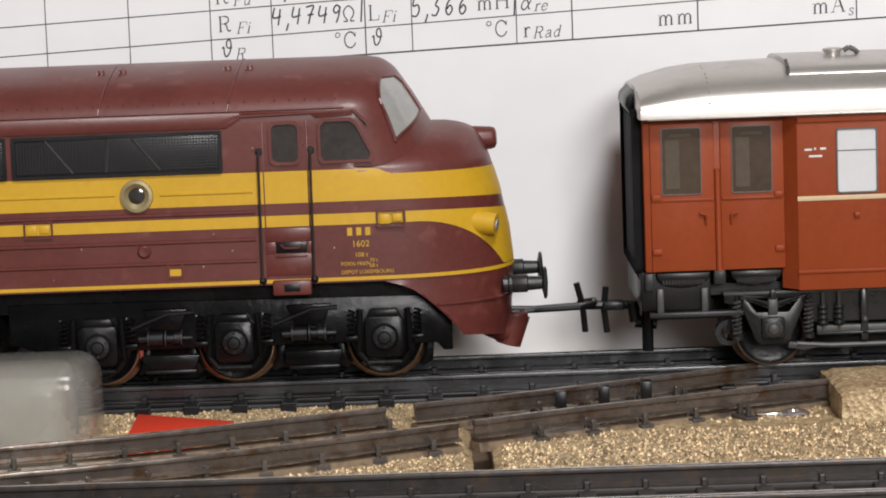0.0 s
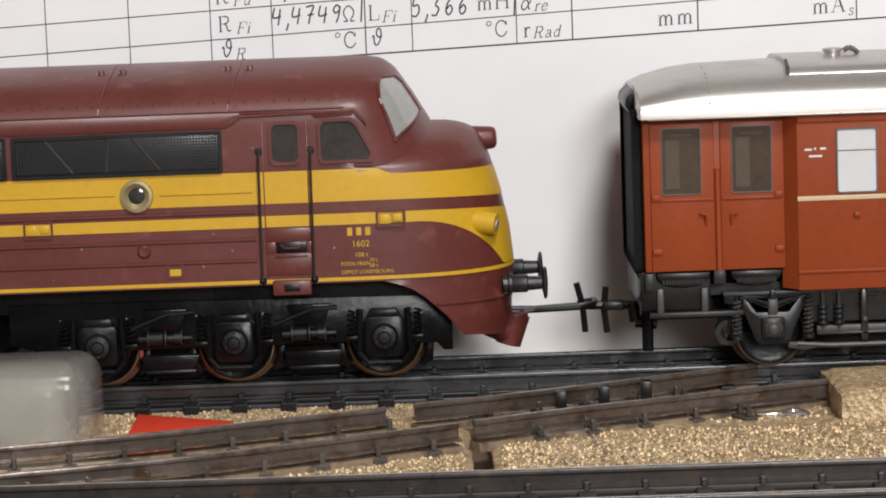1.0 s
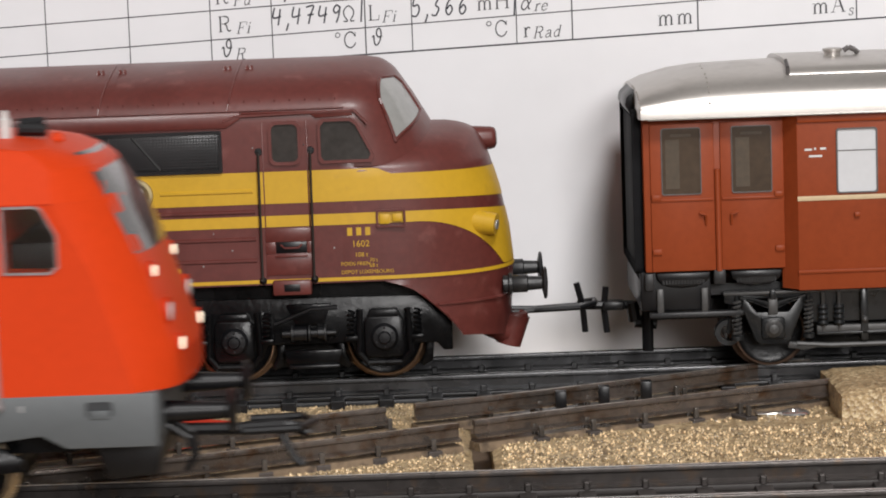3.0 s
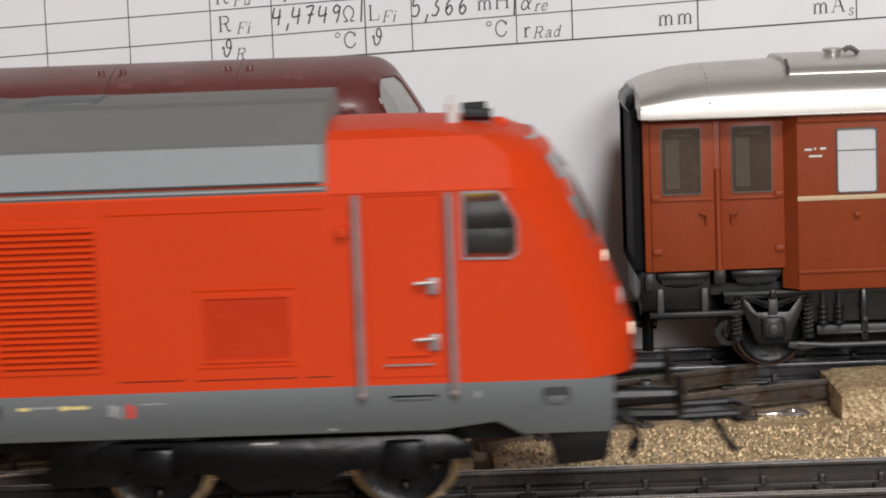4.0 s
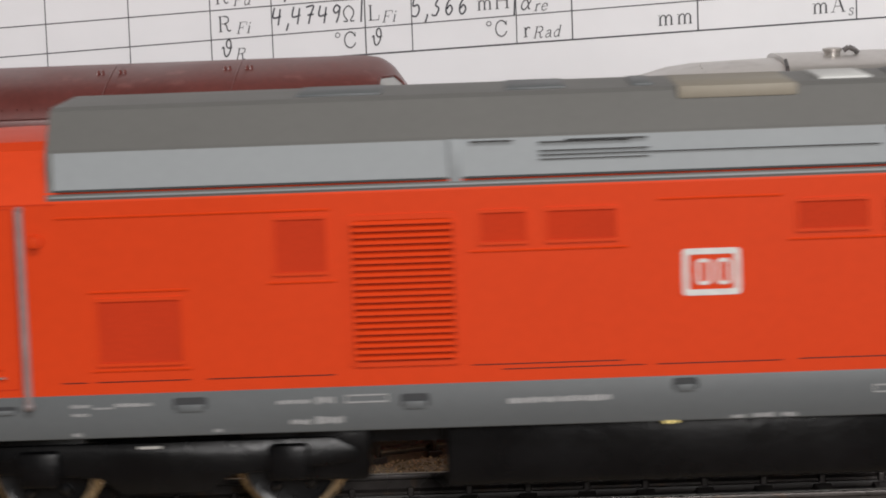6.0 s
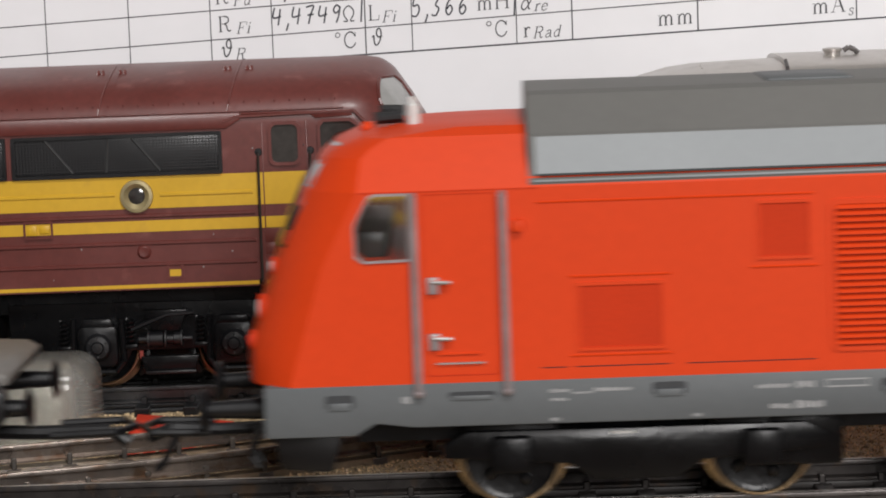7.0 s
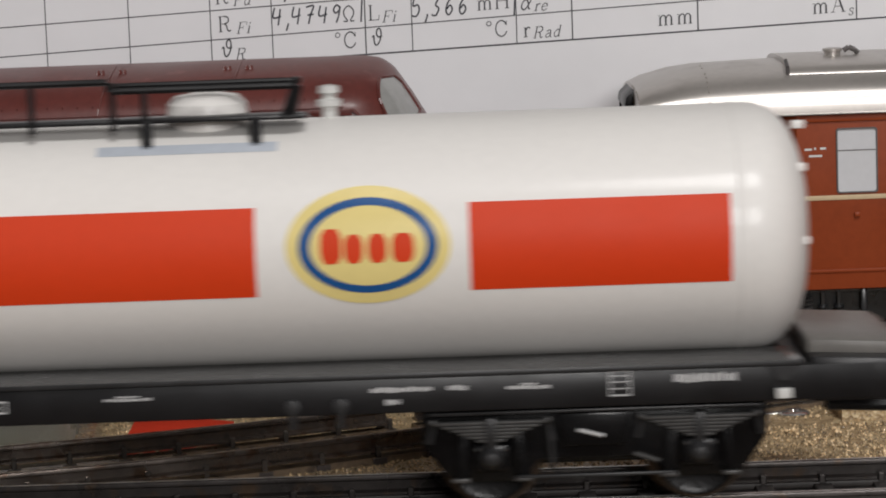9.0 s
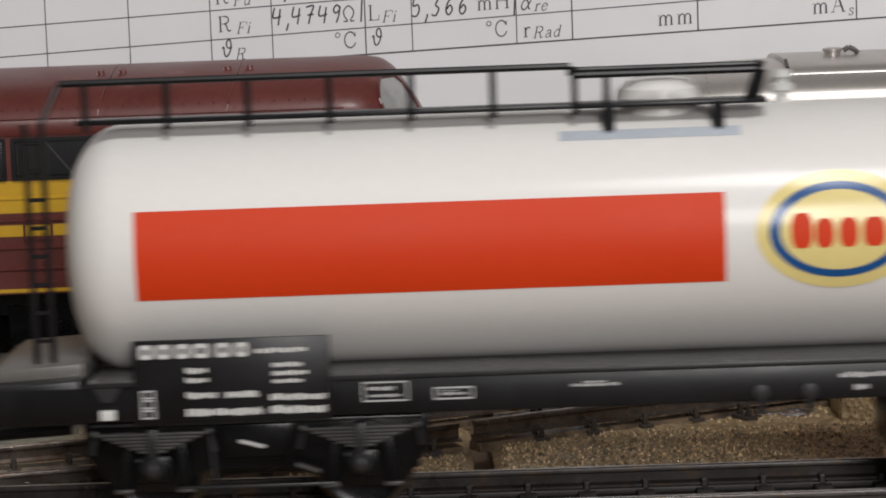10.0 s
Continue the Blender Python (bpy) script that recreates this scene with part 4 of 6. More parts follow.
    for sgn in (-1, 1):
        bfr = part("buffer_collar", lathe([(1.25, -0.3), (1.4, 0.0), (1.4, 2.6), (1.15, 2.8)], (10.0, sgn * 9.0, 13.9), "x", 20, caps=False), M_GREYBLACK, d)
        part("buffer_flange", lathe([(1.3, -0.2), (1.7, 0.0), (1.7, 0.4), (1.3, 0.5)], (9.9, sgn * 9.0, 13.9), "x", 20, caps=False), M_GREYBLACK, bfr)
    # pilot below the nose, arched over the wheel
    rings = []
    for i in range(12):
        z = 16.2 - 8.6 * i / 11
        xr = smooth_at([(7.6, 2.6), (9.5, 1.2), (11, -0.2), (13, -2.4), (15, -5.0), (16.2, -9)], z)
        W, x0, xf = 17.1, -13, smooth_at([(8, 9.6), (10, 10.4), (16.2, 10.9)], z)
        near = []
        for k in range(19):
            x, y, _ = shell_point(1 + k / 18, z, W, x0, xf, -205)
            near.append((max(x, xr), y, z - 2.9 * (i / 11) ** 2 * (1 - abs(y) / 17.1)))
        near[0] = (xr, near[0][1], z)
        near[-1] = (near[-1][0], 0.0, near[-1][2])
        rings.append(near + [(x, -y, z2) for x, y, z2 in near[::-1]][1:])
    part("pilot", loft(rings), M_MAROON, d).data.set_sharp_from_angle(angle=radians(16))
    part("pilot_lip", rods([(p[0] + 0.1, p[1] - 0.1, 12.2) for p in [shell_point(1 + k / 18, 12.2, 17.1, -13, 10.7, -205) for k in range(5, 19)]], 0.26, 6), M_MAROON, d)
    cp = part("coupler_pocket", rod((10.9, -2.5, 8.2), (9.6, -2.5, 3.6), 2.3, 18, r2=2.0), M_MAROON, d, "maroon coupler pocket")
    part("pocket_hole", rod((10.9, -2.5, 8.25), (10.85, -2.5, 8.1), 1.5, 18), M_BLACK, cp)
    part("pocket_arm", rods([(6.5, -4.5, 7.0), (9.4, -3.0, 5.4)], 1.7, 12), M_MAROON, cp)
    part("pocket_rim", lathe([(1.1, 0.1), (1.5, 0.5), (2.0, 0.2), (2.1, -0.6)], (10.8, -2.5, 8.2), "z", 20, caps=False), M_MAROON, cp)
    part("coupler_bar", rods([(9, 0, 8.8), (14, 0, 8.6), (21.5, 0, 8.9)], 0.42, 8), M_BLACK, d)
    part("coupler_bar", rods([(9, -1.2, 8.3), (14, -1.1, 8.4), (21.5, -0.6, 8.6)], 0.36, 8), M_BLACK, d)
    # underframe and bogie
    part("underframe", box(-200, -3, -13, 13, 12.5, 16.3), M_DEEPBLACK, d)
    part("fuel_tank", box(-130, -68, -15, 15, 3.5, 15.5, 0.8), M_DEEPBLACK, d)
    bg = part("bogie", prism([(-66, 14), (-66, 8), (-61, 6.2), (-57.5, 6.2), (-56.5, 4.0), (-48.7, 4.0), (-47.6, 6.4), (-37, 6.4), (-36, 3.9), (-28, 3.9), (-27, 6.4), (-14.4, 6.4), (-13.4, 3.9), (-5.2, 3.9), (-4.2, 6.0), (-1.4, 6.0), (-0.4, 4.8), (1.0, 4.8), (1.0, 9), (-3.4, 13.4)], -13.4, -12.2, bevel=0.2), M_DEEPBLACK, d)
    part("bogie_inner", box(-60, -3, -6.5, 6.5, 1.6, 9, 0.3), M_DEEPBLACK, bg)
    for x in (-52.6, -32.0, -9.3):
        part("axle_box", prism(rounded(x - 3.0, x + 3.0, 4.2, 10.6, 1.1, 4), -14.7, -13.2, bevel=0.3), M_DEEPBLACK, bg, "rounded axle housing")
        part("axle_cap", lathe([(0.1, -1.2), (0.8, -1.15), (1.0, -0.8), (1.7, -0.7), (2.0, -0.3), (2.3, 0.2)], (x, -14.6, 7.3), "y", 22), M_BLACK, bg)
        part("axle_lid", prism([(x - 2.6, 10.4), (x - 2.0, 11.6), (x + 2.0, 11.6), (x + 2.6, 10.4)], -14.9, -13.2, bevel=0.2), M_DEEPBLACK, bg)
        part("axle_yoke", rods([(x - 3.6, -14.4, 11.6), (x - 3.9, -14.4, 5.0), (x - 2.6, -14.4, 3.4), (x + 2.6, -14.4, 3.4), (x + 3.9, -14.4, 5.0), (x + 3.6, -14.4, 11.6)], 0.45, 8), M_DEEPBLACK, bg)
        for k in range(6):
            a = radians(30 + 60 * k)
            part("bolt", ball((x + 1.45 * math.cos(a), -15.35, 7.3 + 1.45 * math.sin(a)), 0.2, u=8, v=5), M_GREYBLACK, bg)
        for e in (-1, 1):
            part("coil_spring", rods([(x + e * 5.0 + 0.62 * math.cos(q * 0.9), -14.2 + 0.62 * math.sin(q * 0.9), 7.6 + 0.1 * q) for q in range(40)], 0.17, 5), M_DEEPBLACK, bg)
            part("spring_seat", box(x + e * 5.0 - 1.0, x + e * 5.0 + 1.0, -15.0, -13.4, 6.9, 7.6, 0.15), M_DEEPBLACK, bg)
            part("brake_shoe", prism([(x + e * 6.3, 6.4), (x + e * 7.5, 6.0), (x + e * 7.2, 2.8), (x + e * 5.7, 1.9), (x + e * 5.3, 2.6), (x + e * 6.1, 4.2)], -10.4, -8.2, bevel=0.15), M_DEEPBLACK, bg)
    for x in (-42.5, -20.8):
        part("brake_cylinder", lathe([(0.2, -4.0), (0.55, -3.9), (0.6, -2.4), (1.15, -2.2), (1.2, -0.2), (0.7, 0.0), (0.7, 1.4), (1.0, 1.5), (1.0, 2.4), (0.4, 2.5), (0.4, 4.2)], (x, -14.4, 8.2), "x", 16), M_BLACK, bg)
        for e in (-2.4, 0.2, 2.6):
            part("clamp_ring", lathe([(1.0, -0.2), (1.3, -0.1), (1.3, 0.1), (1.0, 0.2)], (x + e, -14.4, 8.2), "x", 14, caps=False), M_GREYBLACK, bg)
        part("cylinder_bracket", prism([(x - 3.2, 12.6), (x + 3.6, 12.6), (x + 2.4, 9.4), (x - 1.8, 9.4)], -14.3, -13.2, bevel=0.2), M_DEEPBLACK, bg)
        part("brake_beam", prism([(x - 3.8, 5.6), (x - 3.2, 3.2), (x + 4.4, 3.2), (x + 5.2, 5.6)], -14.4, -13.2, bevel=0.25), M_DEEPBLACK, bg)
        part("brake_plate", box(x - 3.0, x + 4.6, -14.9, -14.1, 2.9, 3.4, 0.12), M_BLACK, bg)
        part("bogie_strut", rods([(x - 5, -14.3, 9.8), (x + 0.5, -14.3, 11.9), (x + 4.5, -14.3, 12.1)], 0.32, 6), M_BLACK, bg)
        for q in range(5):
            part("bolt", ball((x - 3.0 + 1.5 * q, -14.2, 4.8 + 0.2 * (q % 2)), 0.22, u=8, v=5), M_GREYBLACK, bg)
    part("red_tag", box(-46.4, -45.9, -13.9, -13.5, 5.2, 6.4), M_TAGRED, bg)
    for x in (-52.6, -32.0, -9.3):
        for s in (-1, 1):
            build_wheel(d, x, s * 8.9, 6.5, 5.9, [M_BRASS], "wheel").matrix_basis = pose(x * MM, s * 8.6 * MM, 6.5 * MM, 0, 0, 0 if s < 0 else 180)
        part("axle", rod((x, -8, 5.9), (x, 8, 5.9), 1.0, 10), M_DEEPBLACK, d)


build_diesel()

# ================= standing passenger carriage =================


def carriage_roof_ring(x, top, W=18.2, base=38.9, a=1.0):
    pts = []
    n = 22
    for i in range(n + 1):
        t = math.pi * i / n
        y = -W * math.copysign(abs(math.cos(t)) ** 0.72, math.cos(t))
        z = base + 1.2 + (top - base - 1.2) * abs(math.sin(t)) ** 0.9
        pts.append((x, y, z))
    return [(x, -W, base)] + pts + [(x, W, base)]


def build_carriage():
    c = thing("passenger_carriage", "red-brown passenger carriage with a silver roof on the rear track", "model carriage", pose(0, 0.4108, 0))
    Y = -17.3
    YR = -14.9
    X1 = 190
    body = part("body", box(53.0, X1, Y, 17.3, 12.4, 39.2, 0.25), M_BROWNRED, c)
    part("corner_panel", loft([[(51.0, -14.6, z), (53.15, -17.34, z), (53.3, -14.4, z)] for z in (12.6, 39.0)]), M_BROWNRED, c)
    part("vestibule", box(30.4, 53.2, YR, -YR, 15.6, 39.2, 0.2), M_BROWNRED, c, "recessed door vestibule")
    part("cornice", box(53.2, X1, Y - 0.35, Y + 0.1, 37.6, 38.4, 0.15), M_BROWNRED, body)
    part("waist_line", box(53.1, X1, Y - 0.12, Y, 25.9, 26.6, 0.03), M_CREAM, body, "cream waist line")
    part("sill_band", box(53.0, X1, Y - 0.3, Y + 0.1, 15.0, 15.5, 0.1), M_BROWNRED, body)
    for i in range(9):
        x0 = 59.2 + 15.2 * i
        w = part("window", prism(rounded(x0, x0 + 5.7, 27.1, 36.4, 0.35, 3), Y - 0.06, Y + 0.3), M_WINDOW, body, "pale reflecting window")
        part("window_frame", ring_frame(rounded(x0 - 0.22, x0 + 5.92, 26.88, 36.62, 0.4, 3), rounded(x0, x0 + 5.7, 27.1, 36.4, 0.35, 3), Y - 0.28, Y), M_FRAMEGREY, w)
        part("window_bar", box(x0, x0 + 5.7, Y - 0.13, Y, 33.2, 33.34), M_FRAMEGREY, w)
    part("hinge_catch", box(61.5, 62.4, Y - 0.5, Y, 23.3, 24.0, 0.12), M_BROWNRED, body)
    for x, z, w in ((54.3, 33.4, 1.1), (55.7, 33.5, 0.3), (56.6, 33.5, 0.9), (54.9, 32.4, 2.0)):
        part("notice_bar", box(x, x + w, Y - 0.03, Y, z, z + 0.32), M_WHITEPRINT, body, smooth=False)
    # doors
    for x0, x1, wx0, wx1 in ((31.4, 41.0, 33.2, 38.9), (41.9, 51.4, 43.7, 49.5)):
        dr = part("door", box(x0, x1, YR - 0.35, YR, 15.7, 38.0, 0.15), M_BROWNRED, c, "red-brown carriage door with a brown-tinted window")
        part("pane", prism(rounded(wx0, wx1, 27.4, 37.2, 0.3, 3), YR - 0.42, YR - 0.1), M_BROWNGLASS, dr)
        part("pane_frame", ring_frame(rounded(wx0 - 0.14, wx1 + 0.14, 27.26, 37.34, 0.35, 3), rounded(wx0, wx1, 27.4, 37.2, 0.3, 3), YR - 0.55, YR - 0.3), M_FRAMEGREY, dr)
        part("blind_rail", box(wx0 + 1.3, wx1 - 1.3, YR - 0.47, YR - 0.4, 36.0, 36.4), M_BLIND, dr)
        part("drawn_curtain", box(wx0 + 0.5, wx0 + 2.6, YR - 0.46, YR - 0.41, 28.2, 35.6), M_BLIND, dr, "brownish curtain behind the pane")
        part("door_rail", box(x0 + 0.2, x1 - 0.2, YR - 0.6, YR - 0.3, 26.3, 26.7, 0.08), M_BROWNRED, dr)
    for x in (32.2, 50.6):
        for z in (18.3, 26.5):
            part("hinge", box(x - 0.7, x + 0.7, YR - 0.75, YR - 0.3, z, z + 0.9, 0.15), M_BROWNRED, c)
    part("door_post", rods([(41.4, YR - 0.5, 31), (41.45, YR - 0.5, 15.6)], 0.45, 10), M_BROWNRED, c)
    for x, s in ((39.6, -1), (43.4, 1)):
        part("door_handle", rods([(x, YR - 0.4, 22.6), (x, YR - 0.9, 24.2), (x + s * 1.0, YR - 0.9, 24.5)], 0.22, 6), M_BROWNRED, c)
    # roof
    rings = [carriage_roof_ring(x, top, W) for x, top, W in ((29.8, 42.6, 17.6), (30.0, 43.2, 18.1), (32, 44.2, 18.2), (36, 45.3, 18.2), (40, 45.8, 18.2), (46, 46.0, 18.2), (53, 46.2, 18.2), (X1, 46.2, 18.2))]
    roof = part("roof", loft(rings), M_SILVER, c, "silver painted curved roof")
    rings = [[(x, p[1] * 0.78, 43.6 + (p[2] - 38.9) * 0.40) for p in carriage_roof_ring(0, 47.1)] for x in (52.6, 53.0, X1)]
    cl = part("clerestory", loft(rings), M_SILVER, roof, "raised middle roof section")
    for i in range(15):
        x0 = 54.0 + 9.6 * i
        part("roof_rail", rods([(x0 + 0.5, -15.4, 43.3), (x0 + 9.1, -15.4, 43.3)], 0.36, 8), M_SILVER, roof, "silver roof hand rail")
        part("rail_bracket", rods([(x0, -15.5, 42.7), (x0, -14.8, 43.8)], 0.42, 8), M_SILVER, roof)
    part("clerestory_edge", rods([(52.5, -14.2, 43.4), (52.5, -13.6, 45.6), (52.5, -11.5, 46.6)], 0.3, 8), M_FRAMEGREY, roof)
    part("gutter", box(31, X1, -18.35, -18.05, 38.75, 39.05, 0.08), M_SILVER, roof)
    part("roof_vent", lathe([(1.0, 0), (1.0, 0.4), (1.25, 0.5), (1.25, 1.6), (1.5, 1.7), (1.5, 2.1), (0.9, 2.2), (0.2, 2.25)], (60.5, -5, 45.7), "z", 20), M_SILVER, roof)
    part("roof_valve", rods([(62.2, -5, 47.4), (63.0, -5, 47.9), (63.9, -5, 47.5), (64.4, -5, 46.9)], 0.4, 8), M_FRAMEGREY, roof)
    rv = None
    for x in (29.9, 40.3):
        for k in range(8):
            t = math.pi * (0.06 + 0.055 * k)
            p = carriage_roof_ring(x, 43.1 if x < 35 else 45.8)[1 + int(round(22 * t / math.pi))]
            if rv is None:
                rv = part("roof_rivet", ball((0, 0, 0), 0.17, u=6, v=4), M_SILVER, roof)
                o = rv
            else:
                o = new("roof_rivet", rv.data)
                o.parent = roof
            o.matrix_basis = pose(p[0] * MM, (p[1] - 0.1) * MM, p[2] * MM)
    # gangway bellows
    gang = part("gangway", box(29.5, 30.9, -12.5, 12.5, 14.0, 39.0, 0.4), M_MATTE, c, "black folded gangway bellows")
    for k in range(4):
        part("bellows_fold", ring_frame(rounded(-12.9, 12.9, 15.2, 39.9, 1, 3), rounded(-12, 12, 16, 39, 1, 3), 0, 0.4), M_MATTE, gang).matrix_basis = pose((29.4 + 0.36 * k) * MM, 0, 0, 0, 0, 90)
    part("gangway_hood", prism([(28.4, 40.4), (28.6, 41.6), (30.4, 43.2), (30.4, 38.8), (29.2, 39.0)], -8, 8, bevel=0.2), M_BLACK, gang)
    part("end_step", box(30.2, 31.6, YR - 0.4, YR + 1, 12.8, 15.5, 0.2), M_GREYBLACK, c)
    part("buffer_beam", box(29.6, 40.2, -14, 14, 9.6, 15.6, 0.3), M_BLACK, c)
    for x0, x1 in ((31.8, 40.2), (43.0, 51.0)):
        steps = part("footstep", prism([(x0, 15.5), (x1, 15.5), (x1 - 0.4, 14.2), (x1 - 1.8, 13.4), ((x0 + x1) / 2, 13.1), (x0 + 1.8, 13.4), (x0 + 0.4, 14.2)], YR - 0.3, YR + 4, bevel=0.35), M_BLACK, c, "black ribbed door step")
        for k in range(14):
            x = x0 + 1.2 + (x1 - x0 - 2.4) * k / 13
            part("step_rib", box(x - 0.12, x + 0.12, YR - 0.32, YR - 0.2, 13.7, 14.4), M_GREYBLACK, steps, smooth=False)
    part("step_post", box(40.6, 42.4, YR - 0.3, YR + 1, 13.5, 15.8, 0.2), M_GREYBLACK, c)
    part("step_tie", box(30.9, 45.0, -15.0, -13.4, 8.6, 9.4, 0.15), M_GREYBLACK, c)
    for x in (32.5, 39.2):
        part("step_hanger", box(x - 0.5, x + 0.5, -14.8, -14.2, 9.0, 13, 0.1), M_HANGER, c)
    # coupler
    cp = part("coupler", rods([(34, 0, 8.0), (29, 0, 8.6), (21.0, 0, 8.8)], 0.7, 8), M_BLACK, c)
    part("coupler_hook", rods([(20.6, 0, 12.4), (21.2, 0, 10), (21.5, 0, 8.6), (21.8, 0, 4.6)], 0.5, 8), M_BLACK, cp)
    part("coupler_loop", rods([(14, -2.2, 8.6), (21.0, -3.0, 8.9), (23.4, -1.5, 9.4), (23.4, 1.5, 9.4), (21.0, 3.0, 8.9)], 0.4, 8), M_BLACK, cp)
    part("coupler_hook", rods([(25.2, 0, 11.6), (24.8, 0, 8.6), (25.2, 0, 4.4)], 0.5, 8), M_BLACK, cp)
    part("coupler_head", box(24.6, 28, -1.5, 1.5, 8.0, 9.4, 0.3), M_BLACK, cp)
    part("coupler_shaft", rods([(29.2, 0, 9.0), (29.6, 0, 6.0), (33, 0, 5.6)], 1.0, 10), M_BLACK, cp)
    # bogie
    bg = part("bogie", prism([(42.2, 12.0), (42.2, 10.4), (45.2, 9.6), (46.4, 10.9), (52.4, 10.9), (53.6, 9.6), (55.2, 8.4), (55.2, 7.0), (72, 7.0), (72, 8.4), (76, 11.2), (84, 11.2), (90, 12.0)], -13.8, -12.8, bevel=0.15), M_BOGIE, c)
    part("frame_flange", box(42.0, 90, -14.6, -12.8, 11.6, 12.1, 0.12), M_HANGER, bg)
    axle_x = 49.4
    for ax in (axle_x, axle_x + 29):
        part("axle_guard", prism([(ax - 4.4, 11.4), (ax - 4.6, 9.6), (ax - 2.6, 4.6), (ax - 1.8, 4.0), (ax + 1.8, 4.0), (ax + 2.6, 4.6), (ax + 4.6, 9.6), (ax + 4.4, 11.4), (ax + 2.4, 8.9), (ax - 2.4, 8.9)], -14.5, -13.6, bevel=0.15), M_BOGIE, bg)
        part("axle_box", box(ax - 1.8, ax + 1.8, -15.1, -13.8, 4.8, 8.2, 0.45), M_BOGIE, bg)
        part("axle_cap", lathe([(0.1, -1.1), (0.7, -1.0), (1.0, -0.6), (1.35, -0.4), (1.5, 0.2)], (ax, -15.0, 6.5), "y", 18), M_HANGER, bg)
        for q in range(4):
            w = 4.9 - 1.0 * q
            part("spring_leaf", prism([(ax - w, 11.2 - 0.3 * q + 0.06 * w), (ax, 10.4 - 0.3 * q), (ax + w, 11.2 - 0.3 * q + 0.06 * w), (ax + w, 10.85 - 0.3 * q + 0.06 * w), (ax, 10.1 - 0.3 * q), (ax - w, 10.85 - 0.3 * q + 0.06 * w)], -14.95, -13.9), M_BOGIE, bg, smooth=False)
        part("spring_buckle", box(ax - 0.7, ax + 0.7, -15.2, -13.8, 8.6, 11.0, 0.15), M_HANGER, bg)
        part("buckle_nut", box(ax - 0.4, ax + 0.4, -15.3, -14.2, 10.9, 12.4, 0.12), M_BOGIE, bg)
        for e in (-1, 1):
            xs = ax + e * 5.4
            sp = part("coil_spring", rod((xs, -14.3, 4.9), (xs, -14.3, 11.6), 0.3, 10), M_BOGIE, bg)
            part("spring_coil", rods([(xs + 0.6 * math.cos(k * 0.8), -14.3 + 0.6 * math.sin(k * 0.8), 5.4 + 0.085 * k) for k in range(64)], 0.19, 5), M_HANGER, sp)
            part("spring_cup", lathe([(0.2, -0.3), (0.9, -0.2), (0.9, 0.4), (0.3, 0.5)], (xs, -14.3, 5.0), "z", 12), M_BOGIE, sp)
            w = build_wheel(c, ax, 0, 0, 5.4, M_BROWNTYRE, "wheel")
            w.matrix_basis = pose(ax * MM, e * 8.6 * MM, 5.4 * MM, 0, 0, 0 if e < 0 else 180)
        part("bogie_core", box(ax - 6, ax + 6, -6.5, 6.5, 3.0, 9.5, 0.3), M_DEEPBLACK, bg)
    # bolster gear between the axles
    for x in (57.0, 59.4):
        part("bolster_hanger", rods([(x, -14.6, 5.2), (x, -14.6, 11.8)], 0.3, 8), M_HANGER, bg)
        part("bolster_spring", lathe([(0.55, -1.8), (0.85, -1.4), (0.55, -1.0), (0.85, -0.6), (0.55, -0.2), (0.85, 0.2), (0.55, 0.6), (0.85, 1.0), (0.55, 1.4)], (x, -14.6, 8.4), "z", 12), M_BOGIE, bg)
    for x in (63.2, 70.5):
        part("bolster_post", box(x - 0.55, x + 0.55, -15.0, -13.6, 4.2, 12.2, 0.15), M_BOGIE, bg)
        part("post_lug", ball((x, -15.1, 7.4), 0.55, u=10, v=6), M_HANGER, bg)
    part("upper_beam", box(56.0, 74, -14.7, -13.4, 5.4, 6.6, 0.2), M_HANGER, bg)
    part("beam_lip", box(56.0, 74, -15.0, -14.5, 5.2, 5.6, 0.1), M_BOGIE, bg)
    part("lower_beam", rods([(53.0, -14.2, 3.9), (58, -14.2, 3.5), (70, -14.2, 3.5), (80, -14.2, 3.9)], 0.42, 8), M_HANGER, bg)
    part("brake_pad", prism([(51.8, 4.2), (55.4, 3.9), (56.6, 3.3), (54.2, 2.9), (51.6, 3.3)], -14.4, -13.4, bevel=0.15), M_HANGER, bg)
    ring = part("brake_block", lathe([(1.2, -0.6), (2.0, -0.6), (2.1, 0.6), (1.2, 0.6)], (42.9, -11.5, 5.6), "y", 18, caps=False), M_BOGIE, bg)
    part("brake_link", rods([(42.9, -12.2, 5.6), (43.8, -12.2, 9.6)], 0.4, 8), M_BOGIE, ring)
    # black block fills in for the shade behind the bolster gear
    part("gear_shade", box(55.5, 73, -11.5, 11.5, 2.6, 11.4, 0.3), M_DEEPBLACK, bg)
    part("chassis", box(40, X1, -12, 12, 11.5, 13.2), M_BLACK, c)
    part("drawbar_box", box(31.6, 44, -4, 4, 6.6, 10, 0.4), M_BLACK, c)
    part("drawbar_pin", rods([(31.4, -2, 8), (31.4, -2, 1.6)], 0.9, 10), M_BLACK, c)


build_carriage()

# ================= moving red locomotive =================
MID = -55.6      # middle of the locomotive along the train


def train_pose(u, x=0.0, z=0.0):
    """A vehicle's pose when the train has travelled u millimetres."""
    a = radians(TRACK_TURN)
    return pose(u * MM * math.cos(a), TRACK_Y + u * MM * math.sin(a), 0, 0, 0, TRACK_TURN)


